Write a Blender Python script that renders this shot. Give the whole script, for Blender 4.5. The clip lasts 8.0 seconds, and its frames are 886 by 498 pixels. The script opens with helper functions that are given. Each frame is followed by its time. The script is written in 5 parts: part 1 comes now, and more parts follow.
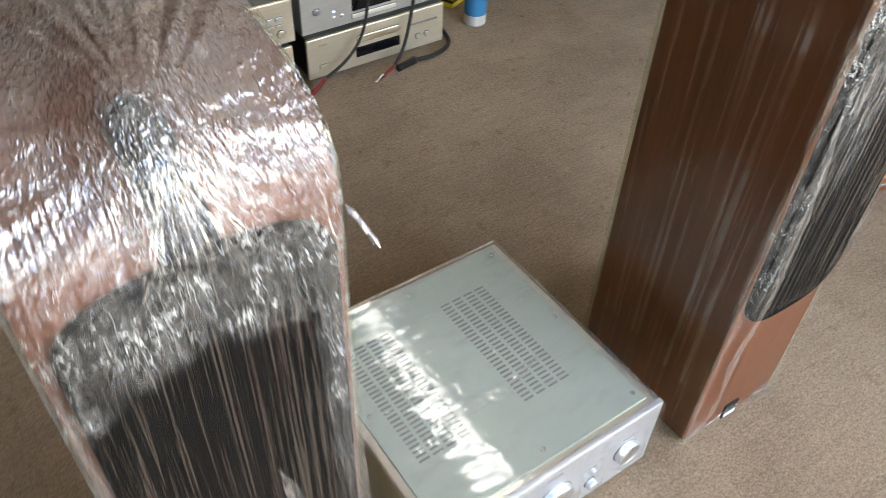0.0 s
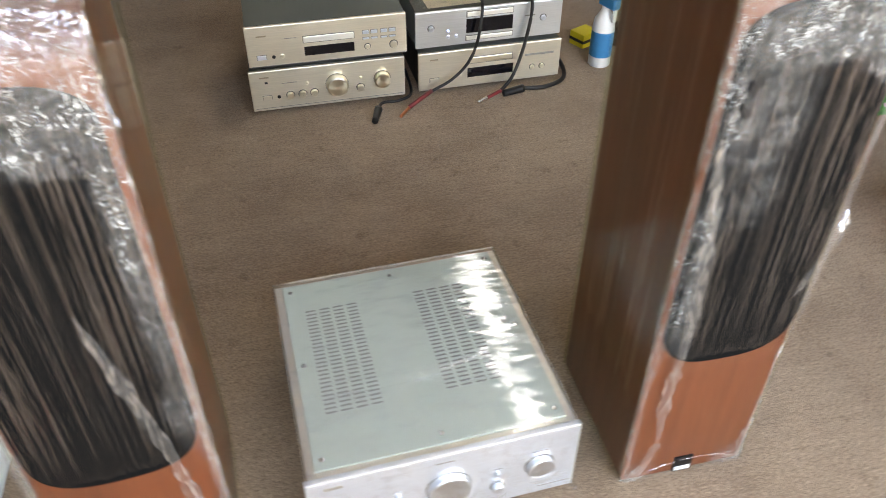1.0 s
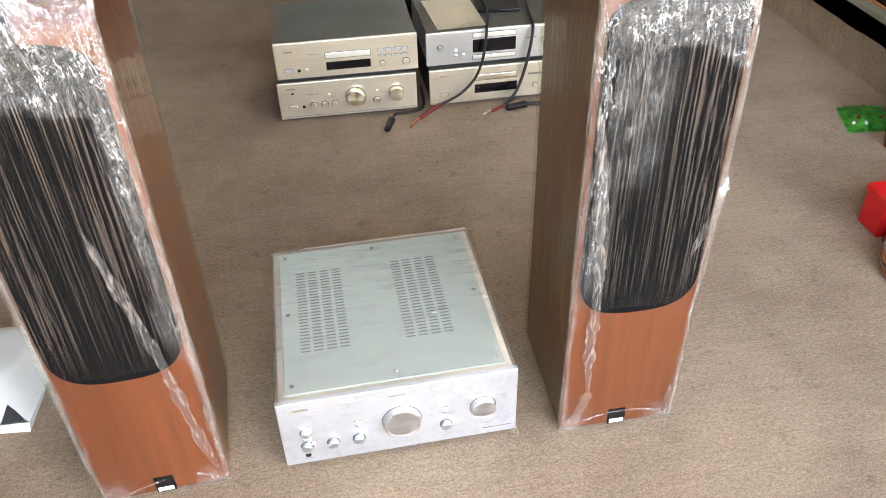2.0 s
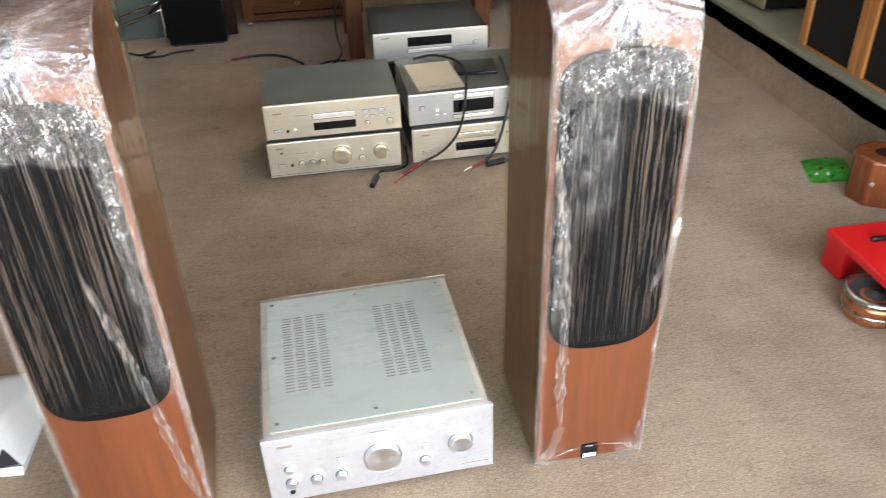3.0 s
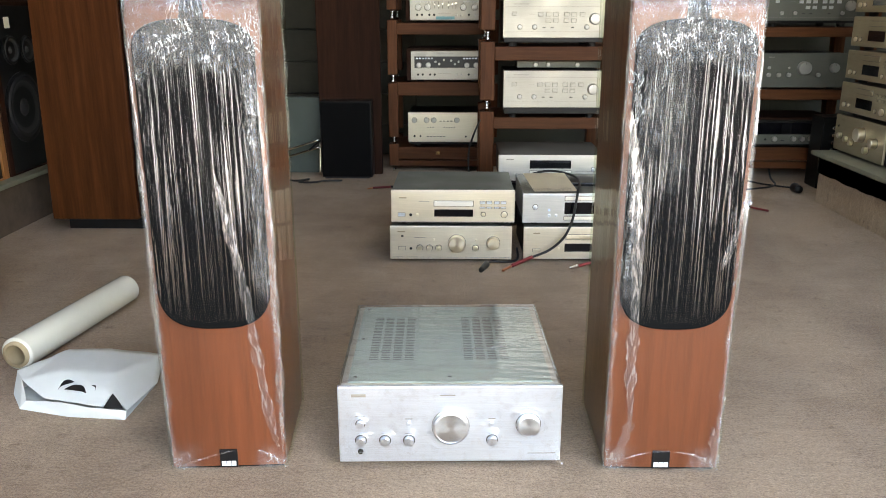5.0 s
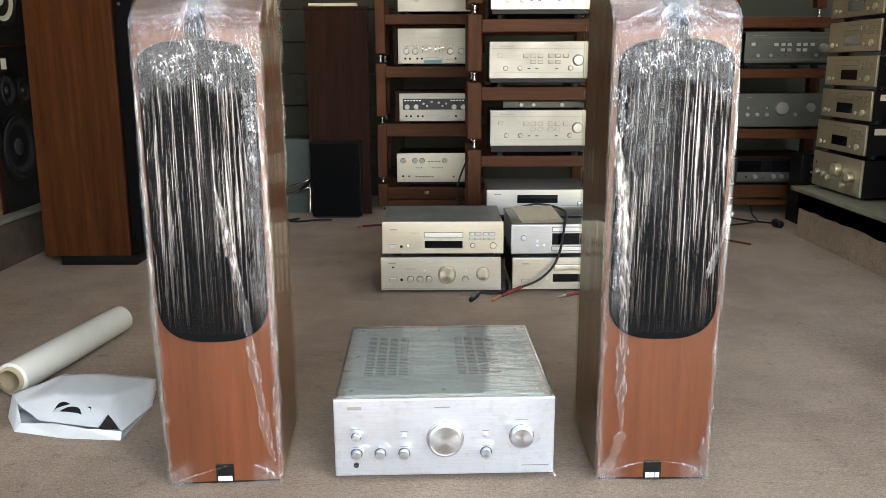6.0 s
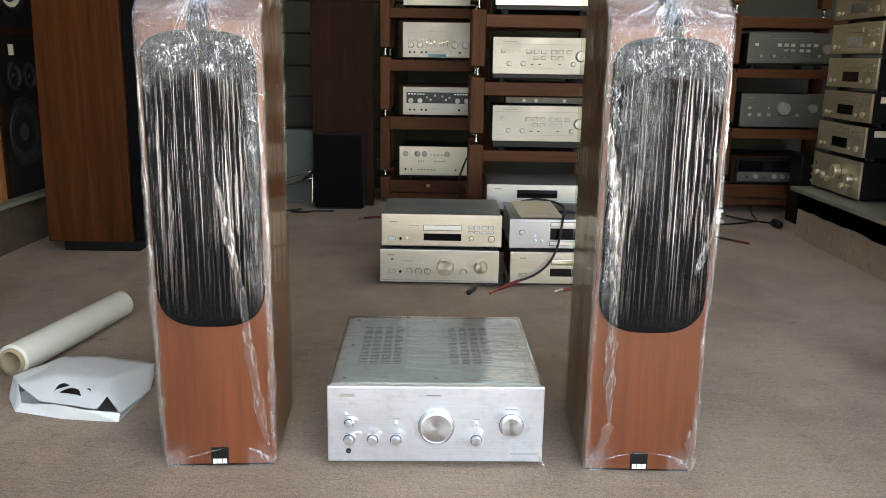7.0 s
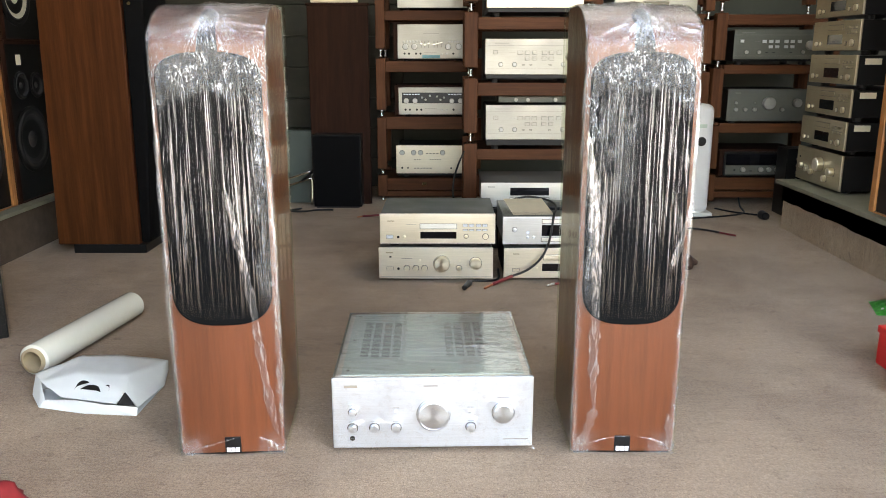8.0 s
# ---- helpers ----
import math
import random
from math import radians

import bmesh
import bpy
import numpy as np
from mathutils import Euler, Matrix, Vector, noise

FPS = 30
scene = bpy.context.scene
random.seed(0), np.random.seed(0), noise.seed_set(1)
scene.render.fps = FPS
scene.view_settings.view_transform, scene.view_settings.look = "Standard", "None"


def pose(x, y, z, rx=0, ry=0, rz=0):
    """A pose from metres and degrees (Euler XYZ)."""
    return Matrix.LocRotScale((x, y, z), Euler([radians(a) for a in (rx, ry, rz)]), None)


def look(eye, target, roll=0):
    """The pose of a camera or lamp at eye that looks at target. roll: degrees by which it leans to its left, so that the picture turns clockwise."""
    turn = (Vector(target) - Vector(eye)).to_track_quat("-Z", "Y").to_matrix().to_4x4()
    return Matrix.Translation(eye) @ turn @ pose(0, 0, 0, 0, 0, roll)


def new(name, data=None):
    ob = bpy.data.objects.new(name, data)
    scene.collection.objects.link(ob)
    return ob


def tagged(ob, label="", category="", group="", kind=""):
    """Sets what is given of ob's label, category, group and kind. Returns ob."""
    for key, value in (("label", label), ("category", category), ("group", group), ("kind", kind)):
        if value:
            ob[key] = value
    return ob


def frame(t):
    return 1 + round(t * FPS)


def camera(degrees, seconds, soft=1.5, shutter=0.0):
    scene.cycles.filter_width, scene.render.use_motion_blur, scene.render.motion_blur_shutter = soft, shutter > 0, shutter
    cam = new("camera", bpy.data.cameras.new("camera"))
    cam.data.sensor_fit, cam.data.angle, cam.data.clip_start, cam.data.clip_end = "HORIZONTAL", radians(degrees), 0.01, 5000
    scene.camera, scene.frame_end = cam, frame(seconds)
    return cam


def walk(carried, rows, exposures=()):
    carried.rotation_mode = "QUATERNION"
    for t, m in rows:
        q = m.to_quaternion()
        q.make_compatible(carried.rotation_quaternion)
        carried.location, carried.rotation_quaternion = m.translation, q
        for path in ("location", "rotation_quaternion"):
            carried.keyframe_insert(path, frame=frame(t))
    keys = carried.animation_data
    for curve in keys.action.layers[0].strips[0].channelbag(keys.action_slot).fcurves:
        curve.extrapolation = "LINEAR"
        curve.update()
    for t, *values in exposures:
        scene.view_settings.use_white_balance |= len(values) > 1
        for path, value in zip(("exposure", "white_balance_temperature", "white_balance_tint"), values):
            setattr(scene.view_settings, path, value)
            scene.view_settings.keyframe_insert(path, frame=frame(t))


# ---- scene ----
cam = camera(57.9, 8.0, 0.6, 0.45)
PATH = [
    (0, (-0.505, -0.405, 1.215), (0.312, 0.774, -0.179), 2.6),
    (0.5, (-0.425, -0.595, 1.217), (0.177, 0.757, -0.128), 1.4),
    (0.8, (-0.283, -0.665, 1.191), (0.136, 0.789, -0.117), 0.4),
    (1, (-0.178, -0.689, 1.19), (0.183, 0.786, -0.112), 0.3),
    (1.2, (-0.12, -0.756, 1.206), (0.209, 0.75, -0.069), 1.1),
    (1.5, (-0.083, -0.851, 1.205), (0.208, 0.681, -0.046), 0.7),
    (1.7, (-0.07, -0.908, 1.213), (0.182, 0.639, -0.03), -0.3),
    (2.8, (-0.013, -1.055, 1.238), (0.193, 0.591, 0.121), -2.7),
    (3, (-0.032, -1.07, 1.244), (0.22, 0.587, 0.153), -2.0),
    (3.5, (-0.012, -1.084, 1.23), (0.336, 0.578, 0.173), -1.6),
    (4, (-0.012, -1.145, 1.159), (0.273, 0.619, 0.261), -0.3),
    (4.2, (-0.003, -1.2, 1.046), (0.152, 0.667, 0.347), -0.9),
    (4.5, (0.034, -1.355, 0.923), (0.032, 0.545, 0.3), -0.8),
    (4.7, (0.025, -1.379, 0.895), (-0.022, 0.525, 0.284), 0.0),
    (5.8, (0.006, -1.453, 0.806), (0.005, 0.496, 0.357), -0.2),
    (6, (0.002, -1.457, 0.806), (-0.003, 0.493, 0.36), -0.2),
    (6.5, (0.011, -1.479, 0.809), (0.004, 0.47, 0.36), 0.6),
    (7, (0.02, -1.485, 0.807), (0.006, 0.461, 0.347), 0.9),
    (7.5, (0.022, -1.517, 0.819), (0.006, 0.431, 0.367), 0.7),
    (8, (0.031, -1.599, 0.85), (0.02, 0.343, 0.374), 0.0),
]
walk(cam, [(t, look(eye, target, roll)) for t, eye, target, roll in PATH], [(0, 4.0, 8100, 14), (0.5, 4.22, 8200, 15), (1, 4.17, 8300, 17), (1.6, 4.5, 8300, 18), (3.5, 4.5, 8300, 18), (4.1, 4.45, 8000, 15), (4.6, 4.25, 7900, 14), (6, 3.97, 7900, 15), (7, 3.75, 7900, 15), (7.5, 3.9, 7900, 15), (8, 4.2, 8000, 15)])

# ---------- world, sun, large lights ----------
world = bpy.data.worlds.new("sky")
scene.world = world
world.use_nodes = True
wn = world.node_tree
sky = wn.nodes.new("ShaderNodeTexSky")
sky.sky_type, sky.sun_disc = "NISHITA", False
sky.sun_elevation, sky.sun_rotation = radians(52), radians(80)
sky.air_density, sky.dust_density = 1.2, 3.0
wn.links.new(sky.outputs[0], wn.nodes["Background"].inputs[0])
wn.nodes["Background"].inputs[1].default_value = 0.15
sun_data = bpy.data.lights.new("sun", "SUN")
sun_data.energy, sun_data.angle, sun_data.color = 5.0, radians(0.5), (1.0, 0.95, 0.88)
sun = new("sun", sun_data)
# the sun stands along the shop front, a little behind it, so it lights the pavement and not the floor
sun.matrix_world = look((10, 1.8, 13), (0, 0, 0))

# ---------- materials ----------
def mat(name, base=(0.5, 0.5, 0.5), rough=0.5, metal=0.0):
    m = bpy.data.materials.new(name)
    m.use_nodes = True
    b = m.node_tree.nodes["Principled BSDF"]
    b.inputs["Base Color"].default_value = (*base, 1)
    b.inputs["Roughness"].default_value = rough
    b.inputs["Metallic"].default_value = metal
    return m


def node(m, kind, **values):
    n = m.node_tree.nodes.new(kind)
    for k, v in values.items():
        n.inputs[k.replace("_", " ")].default_value = v
    return n


def link(m, a, b):
    m.node_tree.links.new(a, b)


def coords(m, scale=(1, 1, 1), kind="Object"):
    tc = m.node_tree.nodes.new("ShaderNodeTexCoord")
    mp = m.node_tree.nodes.new("ShaderNodeMapping")
    mp.inputs["Scale"].default_value = scale
    link(m, tc.outputs[kind], mp.inputs["Vector"])
    return mp.outputs["Vector"]


def ramp(m, fac, stops):
    r = m.node_tree.nodes.new("ShaderNodeValToRGB")
    els = r.color_ramp.elements
    els[0].position, els[0].color = stops[0][0], (*stops[0][1], 1)
    els[1].position, els[1].color = stops[-1][0], (*stops[-1][1], 1)
    for p, c in stops[1:-1]:
        e = els.new(p)
        e.color = (*c, 1)
    link(m, fac, r.inputs["Fac"])
    return r.outputs["Color"]


def noise_out(m, vec, scale, detail=4, rough=0.55, out="Fac"):
    n = node(m, "ShaderNodeTexNoise", Scale=scale, Detail=detail, Roughness=rough)
    link(m, vec, n.inputs["Vector"])
    return n.outputs[out]


def mixed(m, a, b, fac, mode="MULTIPLY"):
    n = m.node_tree.nodes.new("ShaderNodeMix")
    n.data_type, n.blend_type = "RGBA", mode
    ia, ib = n.inputs[6], n.inputs[7]
    for s, v in ((ia, a), (ib, b), (n.inputs[0], fac)):
        if isinstance(v, (int, float)):
            s.default_value = v
        elif isinstance(v, tuple):
            s.default_value = (*v, 1)
        else:
            link(m, v, s)
    return n.outputs[2]


def bsdf(m):
    return m.node_tree.nodes["Principled BSDF"]


def bump(m, height, strength, distance=0.001):
    b = node(m, "ShaderNodeBump", Strength=strength, Distance=distance)
    link(m, height, b.inputs["Height"])
    link(m, b.outputs["Normal"], bsdf(m).inputs["Normal"])


def carpet_mat():
    m = mat("carpet", rough=0.95)
    v = coords(m)
    fine = noise_out(m, v, 420, 3, 0.7)
    tuft = noise_out(m, coords(m, (1, 1.9, 1)), 95, 3, 0.6)
    rows = noise_out(m, coords(m, (1, 7, 1)), 9, 3, 0.6)
    blot = noise_out(m, v, 2.3, 5, 0.6)
    spots = noise_out(m, v, 26, 2, 0.5)
    c = ramp(m, fine, [(0.25, (0.264, 0.186, 0.119)), (0.75, (0.49, 0.364, 0.247))])
    c = mixed(m, c, ramp(m, tuft, [(0.32, (0.72, 0.70, 0.68)), (0.7, (1.15, 1.15, 1.15))]), 0.9)
    speck = noise_out(m, v, 250, 2, 0.6)
    c = mixed(m, c, ramp(m, speck, [(0.32, (0.55, 0.53, 0.51)), (0.5, (1, 1, 1)), (0.68, (1.40, 1.40, 1.40))]), 0.6)
    c = mixed(m, c, ramp(m, rows, [(0.3, (0.87, 0.86, 0.85)), (0.7, (1.06, 1.06, 1.06))]), 0.8)
    c = mixed(m, c, ramp(m, blot, [(0.36, (0.74, 0.70, 0.67)), (0.58, (1.08, 1.08, 1.08))]), 0.9)
    c = mixed(m, c, ramp(m, spots, [(0.25, (0.66, 0.63, 0.60)), (0.37, (1, 1, 1))]), 0.8)
    link(m, c, bsdf(m).inputs["Base Color"])
    bsdf(m).inputs["Specular IOR Level"].default_value = 0.15
    bsdf(m).inputs["Sheen Weight"].default_value = 0.15
    bump(m, mixed(m, fine, tuft, 0.5, "ADD"), 0.9, 0.004)
    return m


def wood_mat(name, dark, mid, light, rough=0.35, axis=2, coat=0.25, size=1.0):
    m = mat(name, rough=rough)
    bsdf(m).inputs["Specular IOR Level"].default_value = 0.5 if coat else 0.12
    s = [16 * size] * 3
    s[axis] = 0.9 * size
    v = coords(m, tuple(s))
    info = m.node_tree.nodes.new("ShaderNodeObjectInfo")
    shift = node(m, "ShaderNodeVectorMath")
    shift.operation = "ADD"
    link(m, v, shift.inputs[0])
    mul = node(m, "ShaderNodeMath")
    mul.operation = "MULTIPLY"
    mul.inputs[1].default_value = 37.0
    link(m, info.outputs["Random"], mul.inputs[0])
    link(m, mul.outputs[0], shift.inputs[1])
    v = shift.outputs[0]
    broad = noise_out(m, v, 0.55, 3, 0.5)
    grain = noise_out(m, v, 4.5, 5, 0.65)
    fine = noise_out(m, v, 24, 3, 0.7)
    c = ramp(m, grain, [(0.18, dark), (0.5, mid), (0.85, light)])
    c = mixed(m, c, ramp(m, broad, [(0.3, (0.72, 0.70, 0.68)), (0.7, (1.18, 1.16, 1.12))]), 0.8)
    c = mixed(m, c, ramp(m, fine, [(0.35, (0.86, 0.84, 0.82)), (0.6, (1.03, 1.03, 1.03))]), 0.5)
    link(m, c, bsdf(m).inputs["Base Color"])
    bsdf(m).inputs["Coat Weight"].default_value = coat
    bsdf(m).inputs["Coat Roughness"].default_value = 0.15
    bump(m, fine, 0.15, 0.0006)
    return m


def metal_mat(name, base, rough=0.3, metal=0.85, stretch=(1, 60, 60), speck=0.06):
    m = mat(name, base, rough, metal)
    brush = noise_out(m, coords(m, stretch), 14, 4, 0.7)
    smear = noise_out(m, coords(m), 7, 4, 0.6)
    c = mixed(m, base, ramp(m, brush, [(0.3, (1 - 2 * speck,) * 3), (0.7, (1 + speck,) * 3)]), 1.0)
    link(m, c, bsdf(m).inputs["Base Color"])
    r = ramp(m, smear, [(0.3, (rough * 0.8,) * 3), (0.7, (min(1, rough * 1.35),) * 3)])
    link(m, r, bsdf(m).inputs["Roughness"])
    bump(m, brush, 0.06, 0.0004)
    return m


def spun_mat(name, base, rough=0.28):
    m = mat(name, base, rough, 1.0)
    b = bsdf(m)
    b.inputs["Anisotropic"].default_value = 0.7
    t = m.node_tree.nodes.new("ShaderNodeTangent")
    t.direction_type, t.axis = "RADIAL", "Y"
    link(m, t.outputs[0], b.inputs["Tangent"])
    return m


def plain_mat(name, base, rough=0.5, metal=0.0, vary=0.12, scale=14, relief=0.1):
    m = mat(name, base, rough, metal)
    n = noise_out(m, coords(m), scale, 5, 0.6)
    c = mixed(m, base, ramp(m, n, [(0.3, (1 - vary,) * 3), (0.7, (1 + vary * 0.6,) * 3)]), 1.0)
    link(m, c, bsdf(m).inputs["Base Color"])
    bump(m, noise_out(m, coords(m), scale * 14, 2, 0.6), relief, 0.0006)
    return m


def cloth_mat(name, base, weave=900):
    m = mat(name, base, 0.85)
    bsdf(m).inputs["Specular IOR Level"].default_value = 0.12
    w = noise_out(m, coords(m), weave, 2, 0.5)
    c = mixed(m, base, ramp(m, w, [(0.3, (0.6, 0.6, 0.6)), (0.7, (1.4, 1.4, 1.4))]), 0.9)
    link(m, c, bsdf(m).inputs["Base Color"])
    bump(m, w, 0.5, 0.0008)
    return m


def film_mat(name, gloss=0.05, edge=0.5, haze=0.1, veil=0.01, rough=0.08, streak=(130, 130, 5), relief=0.35, crinkle=0.0, cells=110, crease=0.5, thin=0.35, tint=(0.97, 0.965, 0.95), most=3.0):
    """Clear stretch film in a few layers: see-through, glossy, milky where it lies in folds."""
    m = bpy.data.materials.new(name)
    m.use_nodes = True
    t = m.node_tree
    t.nodes.remove(t.nodes["Principled BSDF"])
    out = t.nodes["Material Output"]
    lines = noise_out(m, coords(m, streak), 1.0, 4, 0.65)
    patch = noise_out(m, coords(m), 9, 3, 0.6)
    bp = node(m, "ShaderNodeBump", Strength=relief, Distance=0.0012)
    link(m, lines, bp.inputs["Height"])
    normal = bp.outputs["Normal"]
    lines_milk = None
    if crinkle:
        # crumpled film: fine creases that cross one another, with slack film between them
        crush = node(m, "ShaderNodeAttribute")
        crush.attribute_name = "crush"
        amount = crush.outputs["Fac"]
        warp = noise_out(m, coords(m), 22, 3, 0.6, "Color")
        for k, (turn, squash, size) in enumerate(((8, 0.10, cells * 1.7), (-32, 0.14, cells * 1.5), (38, 0.14, cells * 1.4), (-72, 0.22, cells * 0.9))):
            tilt = m.node_tree.nodes.new("ShaderNodeMapping")
            tilt.inputs["Rotation"].default_value = (0, radians(turn), 0)
            link(m, coords(m), tilt.inputs["Vector"])
            bent = node(m, "ShaderNodeVectorMath")
            bent.operation = "MULTIPLY_ADD"
            bent.inputs[1].default_value = (0.010, 0.010, 0.010)
            link(m, warp, bent.inputs[0])
            link(m, tilt.outputs[0], bent.inputs[2])
            drawn = m.node_tree.nodes.new("ShaderNodeMapping")
            drawn.inputs["Scale"].default_value = (1, 0.7, squash)
            link(m, bent.outputs[0], drawn.inputs["Vector"])
            swell = noise_out(m, drawn.outputs[0], size, 1, 0.4)
            mid = node(m, "ShaderNodeMath")
            mid.operation = "SUBTRACT"
            mid.inputs[1].default_value = 0.5
            link(m, swell, mid.inputs[0])
            fold = node(m, "ShaderNodeMath")
            fold.operation = "ABSOLUTE"
            link(m, mid.outputs[0], fold.inputs[0])
            white = ramp(m, fold.outputs[0], [(0.0, (1, 1, 1)), (0.034, (0, 0, 0))])
            lines_milk = white if lines_milk is None else mixed(m, lines_milk, white, 0.6, "ADD")
            tall = ramp(m, fold.outputs[0], [(0.0, (1, 1, 1)), (0.14, (0, 0, 0))])
            by = node(m, "ShaderNodeMath")
            by.operation = "MULTIPLY"
            by.inputs[1].default_value = crinkle
            link(m, amount, by.inputs[0])
            dent = node(m, "ShaderNodeBump", Distance=0.0015 / (1 + 0.3 * k))
            link(m, by.outputs[0], dent.inputs["Strength"])
            link(m, tall, dent.inputs["Height"])
            link(m, normal, dent.inputs["Normal"])
            normal = dent.outputs["Normal"]
        lines_milk = mixed(m, lines_milk, ramp(m, noise_out(m, coords(m), 26, 3, 0.6), [(0.38, (0.05,) * 3), (0.62, (1, 1, 1))]), 1.0)
        lines_milk = mixed(m, mixed(m, lines_milk, (0.06, 0.06, 0.06), 1.0, "ADD"), amount, 1.0)
    clear = node(m, "ShaderNodeBsdfTransparent")
    clear.inputs["Color"].default_value = (*tint, 1)
    shine = node(m, "ShaderNodeBsdfGlossy", Roughness=rough)
    shine.inputs["Color"].default_value = (0.91, 0.95, 1.0, 1)
    link(m, normal, shine.inputs["Normal"])
    milk = node(m, "ShaderNodeBsdfDiffuse")
    milk.inputs["Color"].default_value = (0.80, 0.82, 0.80, 1)
    look_in = node(m, "ShaderNodeLayerWeight", Blend=0.5)
    link(m, normal, look_in.inputs["Normal"])
    rise = t.nodes.new("ShaderNodeMath")
    rise.operation = "POWER"
    rise.inputs[1].default_value = 4.0
    link(m, look_in.outputs["Facing"], rise.inputs[0])
    ply = ramp(m, lines, [(0.51, (thin,) * 3), (0.61, (most,) * 3)])
    if crinkle:
        pull = node(m, "ShaderNodeAttribute")
        pull.attribute_name = "pull"
        ply = mixed(m, (thin * 2,) * 3, ply, pull.outputs["Fac"], "MIX")
    layers = t.nodes.new("ShaderNodeMath")
    layers.operation = "MULTIPLY"
    layers.inputs[1].default_value = gloss
    link(m, ply, layers.inputs[0])
    plies = layers.outputs[0]
    if lines_milk is not None:
        heap = t.nodes.new("ShaderNodeMath")
        heap.operation = "MULTIPLY_ADD"
        heap.inputs[1].default_value = 0.30
        plies_up = node(m, "ShaderNodeAttribute")
        plies_up.attribute_name = "layers"
        link(m, plies_up.outputs["Fac"], heap.inputs[0])
        link(m, plies, heap.inputs[2])
        plies = heap.outputs[0]
    g = t.nodes.new("ShaderNodeMath")
    g.operation, g.use_clamp = "MULTIPLY_ADD", True
    g.inputs[1].default_value = edge
    link(m, rise.outputs[0], g.inputs[0])
    link(m, plies, g.inputs[2])
    h = mixed(m, ramp(m, lines, [(0.50, (0, 0, 0)), (0.70, (1, 1, 1))]), ramp(m, patch, [(0.35, (0.15,) * 3), (0.65, (1, 1, 1))]), 1.0)
    if crinkle:
        h = mixed(m, h, pull.outputs["Fac"], 1.0)
    hz = t.nodes.new("ShaderNodeMath")
    hz.operation = "MULTIPLY_ADD"
    hz.inputs[1].default_value, hz.inputs[2].default_value = haze, veil
    link(m, h, hz.inputs[0])
    milky = hz.outputs[0]
    if lines_milk is not None:
        more = t.nodes.new("ShaderNodeMath")
        more.operation, more.use_clamp = "MULTIPLY_ADD", True
        more.inputs[1].default_value = crease
        link(m, lines_milk, more.inputs[0])
        link(m, hz.outputs[0], more.inputs[2])
        milky = more.outputs[0]
    a = t.nodes.new("ShaderNodeMixShader")
    link(m, milky, a.inputs[0])
    link(m, clear.outputs[0], a.inputs[1])
    link(m, milk.outputs[0], a.inputs[2])
    b = t.nodes.new("ShaderNodeMixShader")
    link(m, g.outputs[0], b.inputs[0])
    link(m, a.outputs[0], b.inputs[1])
    link(m, shine.outputs[0], b.inputs[2])
    link(m, b.outputs[0], out.inputs["Surface"])
    return m


CARPET = carpet_mat()
# carpet brown made darker: the west riser's shade is put into this colour
RISERSHADE = plain_mat("shaded_riser_brown", (0.092, 0.065, 0.044), 0.95, vary=0.25, scale=18, relief=0.4)
CHERRY = wood_mat("cherry_veneer", (0.100, 0.028, 0.0115), (0.148, 0.043, 0.0175), (0.195, 0.060, 0.025), 0.34, size=0.85)
WALNUT = wood_mat("walnut_veneer", (0.038, 0.0115, 0.004), (0.082, 0.026, 0.0085), (0.140, 0.049, 0.016), 0.5, coat=0.0, size=0.55)
MAHOGANY_X = wood_mat("mahogany_beam", (0.055, 0.0195, 0.0095), (0.102, 0.0375, 0.0165), (0.155, 0.062, 0.027), 0.5, axis=0, coat=0.0)
MAHOGANY_Z = wood_mat("mahogany_post", (0.055, 0.0195, 0.0095), (0.108, 0.040, 0.0175), (0.165, 0.066, 0.029), 0.5, axis=2, coat=0.0)
DARKWOOD = wood_mat("dark_wood", (0.016, 0.0062, 0.0036), (0.028, 0.0105, 0.0058), (0.044, 0.017, 0.0092), 0.7, coat=0.0)
HONEY = wood_mat("honey_wood", (0.26, 0.10, 0.028), (0.40, 0.165, 0.05), (0.50, 0.22, 0.075), 0.4)
REDWOOD = wood_mat("rosy_turned_wood", (0.13, 0.032, 0.012), (0.22, 0.058, 0.02), (0.30, 0.09, 0.034), 0.25, size=1.6)
GRILLE = cloth_mat("grille_cloth", (0.0035, 0.0036, 0.004))
bsdf(GRILLE).inputs["Specular IOR Level"].default_value = 0.1
SILVER = metal_mat("brushed_silver", (0.74, 0.79, 0.865), 0.34, 0.75)
RACKSILVER = metal_mat("aged_silver", (0.42, 0.395, 0.34), 0.46, 0.7)
CHAMPAGNE = metal_mat("champagne_aluminium", (0.74, 0.67, 0.54), 0.36, 0.7)
GOLD = metal_mat("pale_gold_aluminium", (0.43, 0.37, 0.25), 0.42, 0.7)
WARMSILVER = metal_mat("warm_silver", (0.60, 0.58, 0.53), 0.38, 0.7)
COOLSILVER = metal_mat("cool_silver", (0.66, 0.68, 0.68), 0.34, 0.75)
LID = plain_mat("grey_lid_paint", (0.50, 0.585, 0.495), 0.5, 0.15, vary=0.06, scale=5, relief=0.02)
DULLGREY = metal_mat("dull_grey_panel", (0.125, 0.13, 0.11), 0.48, 0.5)
DARKLID = metal_mat("dark_grey_lid_paint", (0.15, 0.165, 0.145), 0.45, 0.3, (1, 1, 1), 0.06)
SPUN = spun_mat("spun_silver", (0.70, 0.75, 0.82), 0.30)
RACKKNOB = mat("worn_knob_metal", (0.42, 0.41, 0.38), 0.42, 0.8)
RINGDARK = mat("dark_knob_ring", (0.06, 0.06, 0.06), 0.4)
SPUNGOLD = spun_mat("spun_champagne", (0.80, 0.73, 0.58), 0.34)
BEZEL = mat("button_gap", (0.16, 0.15, 0.13), 0.6)
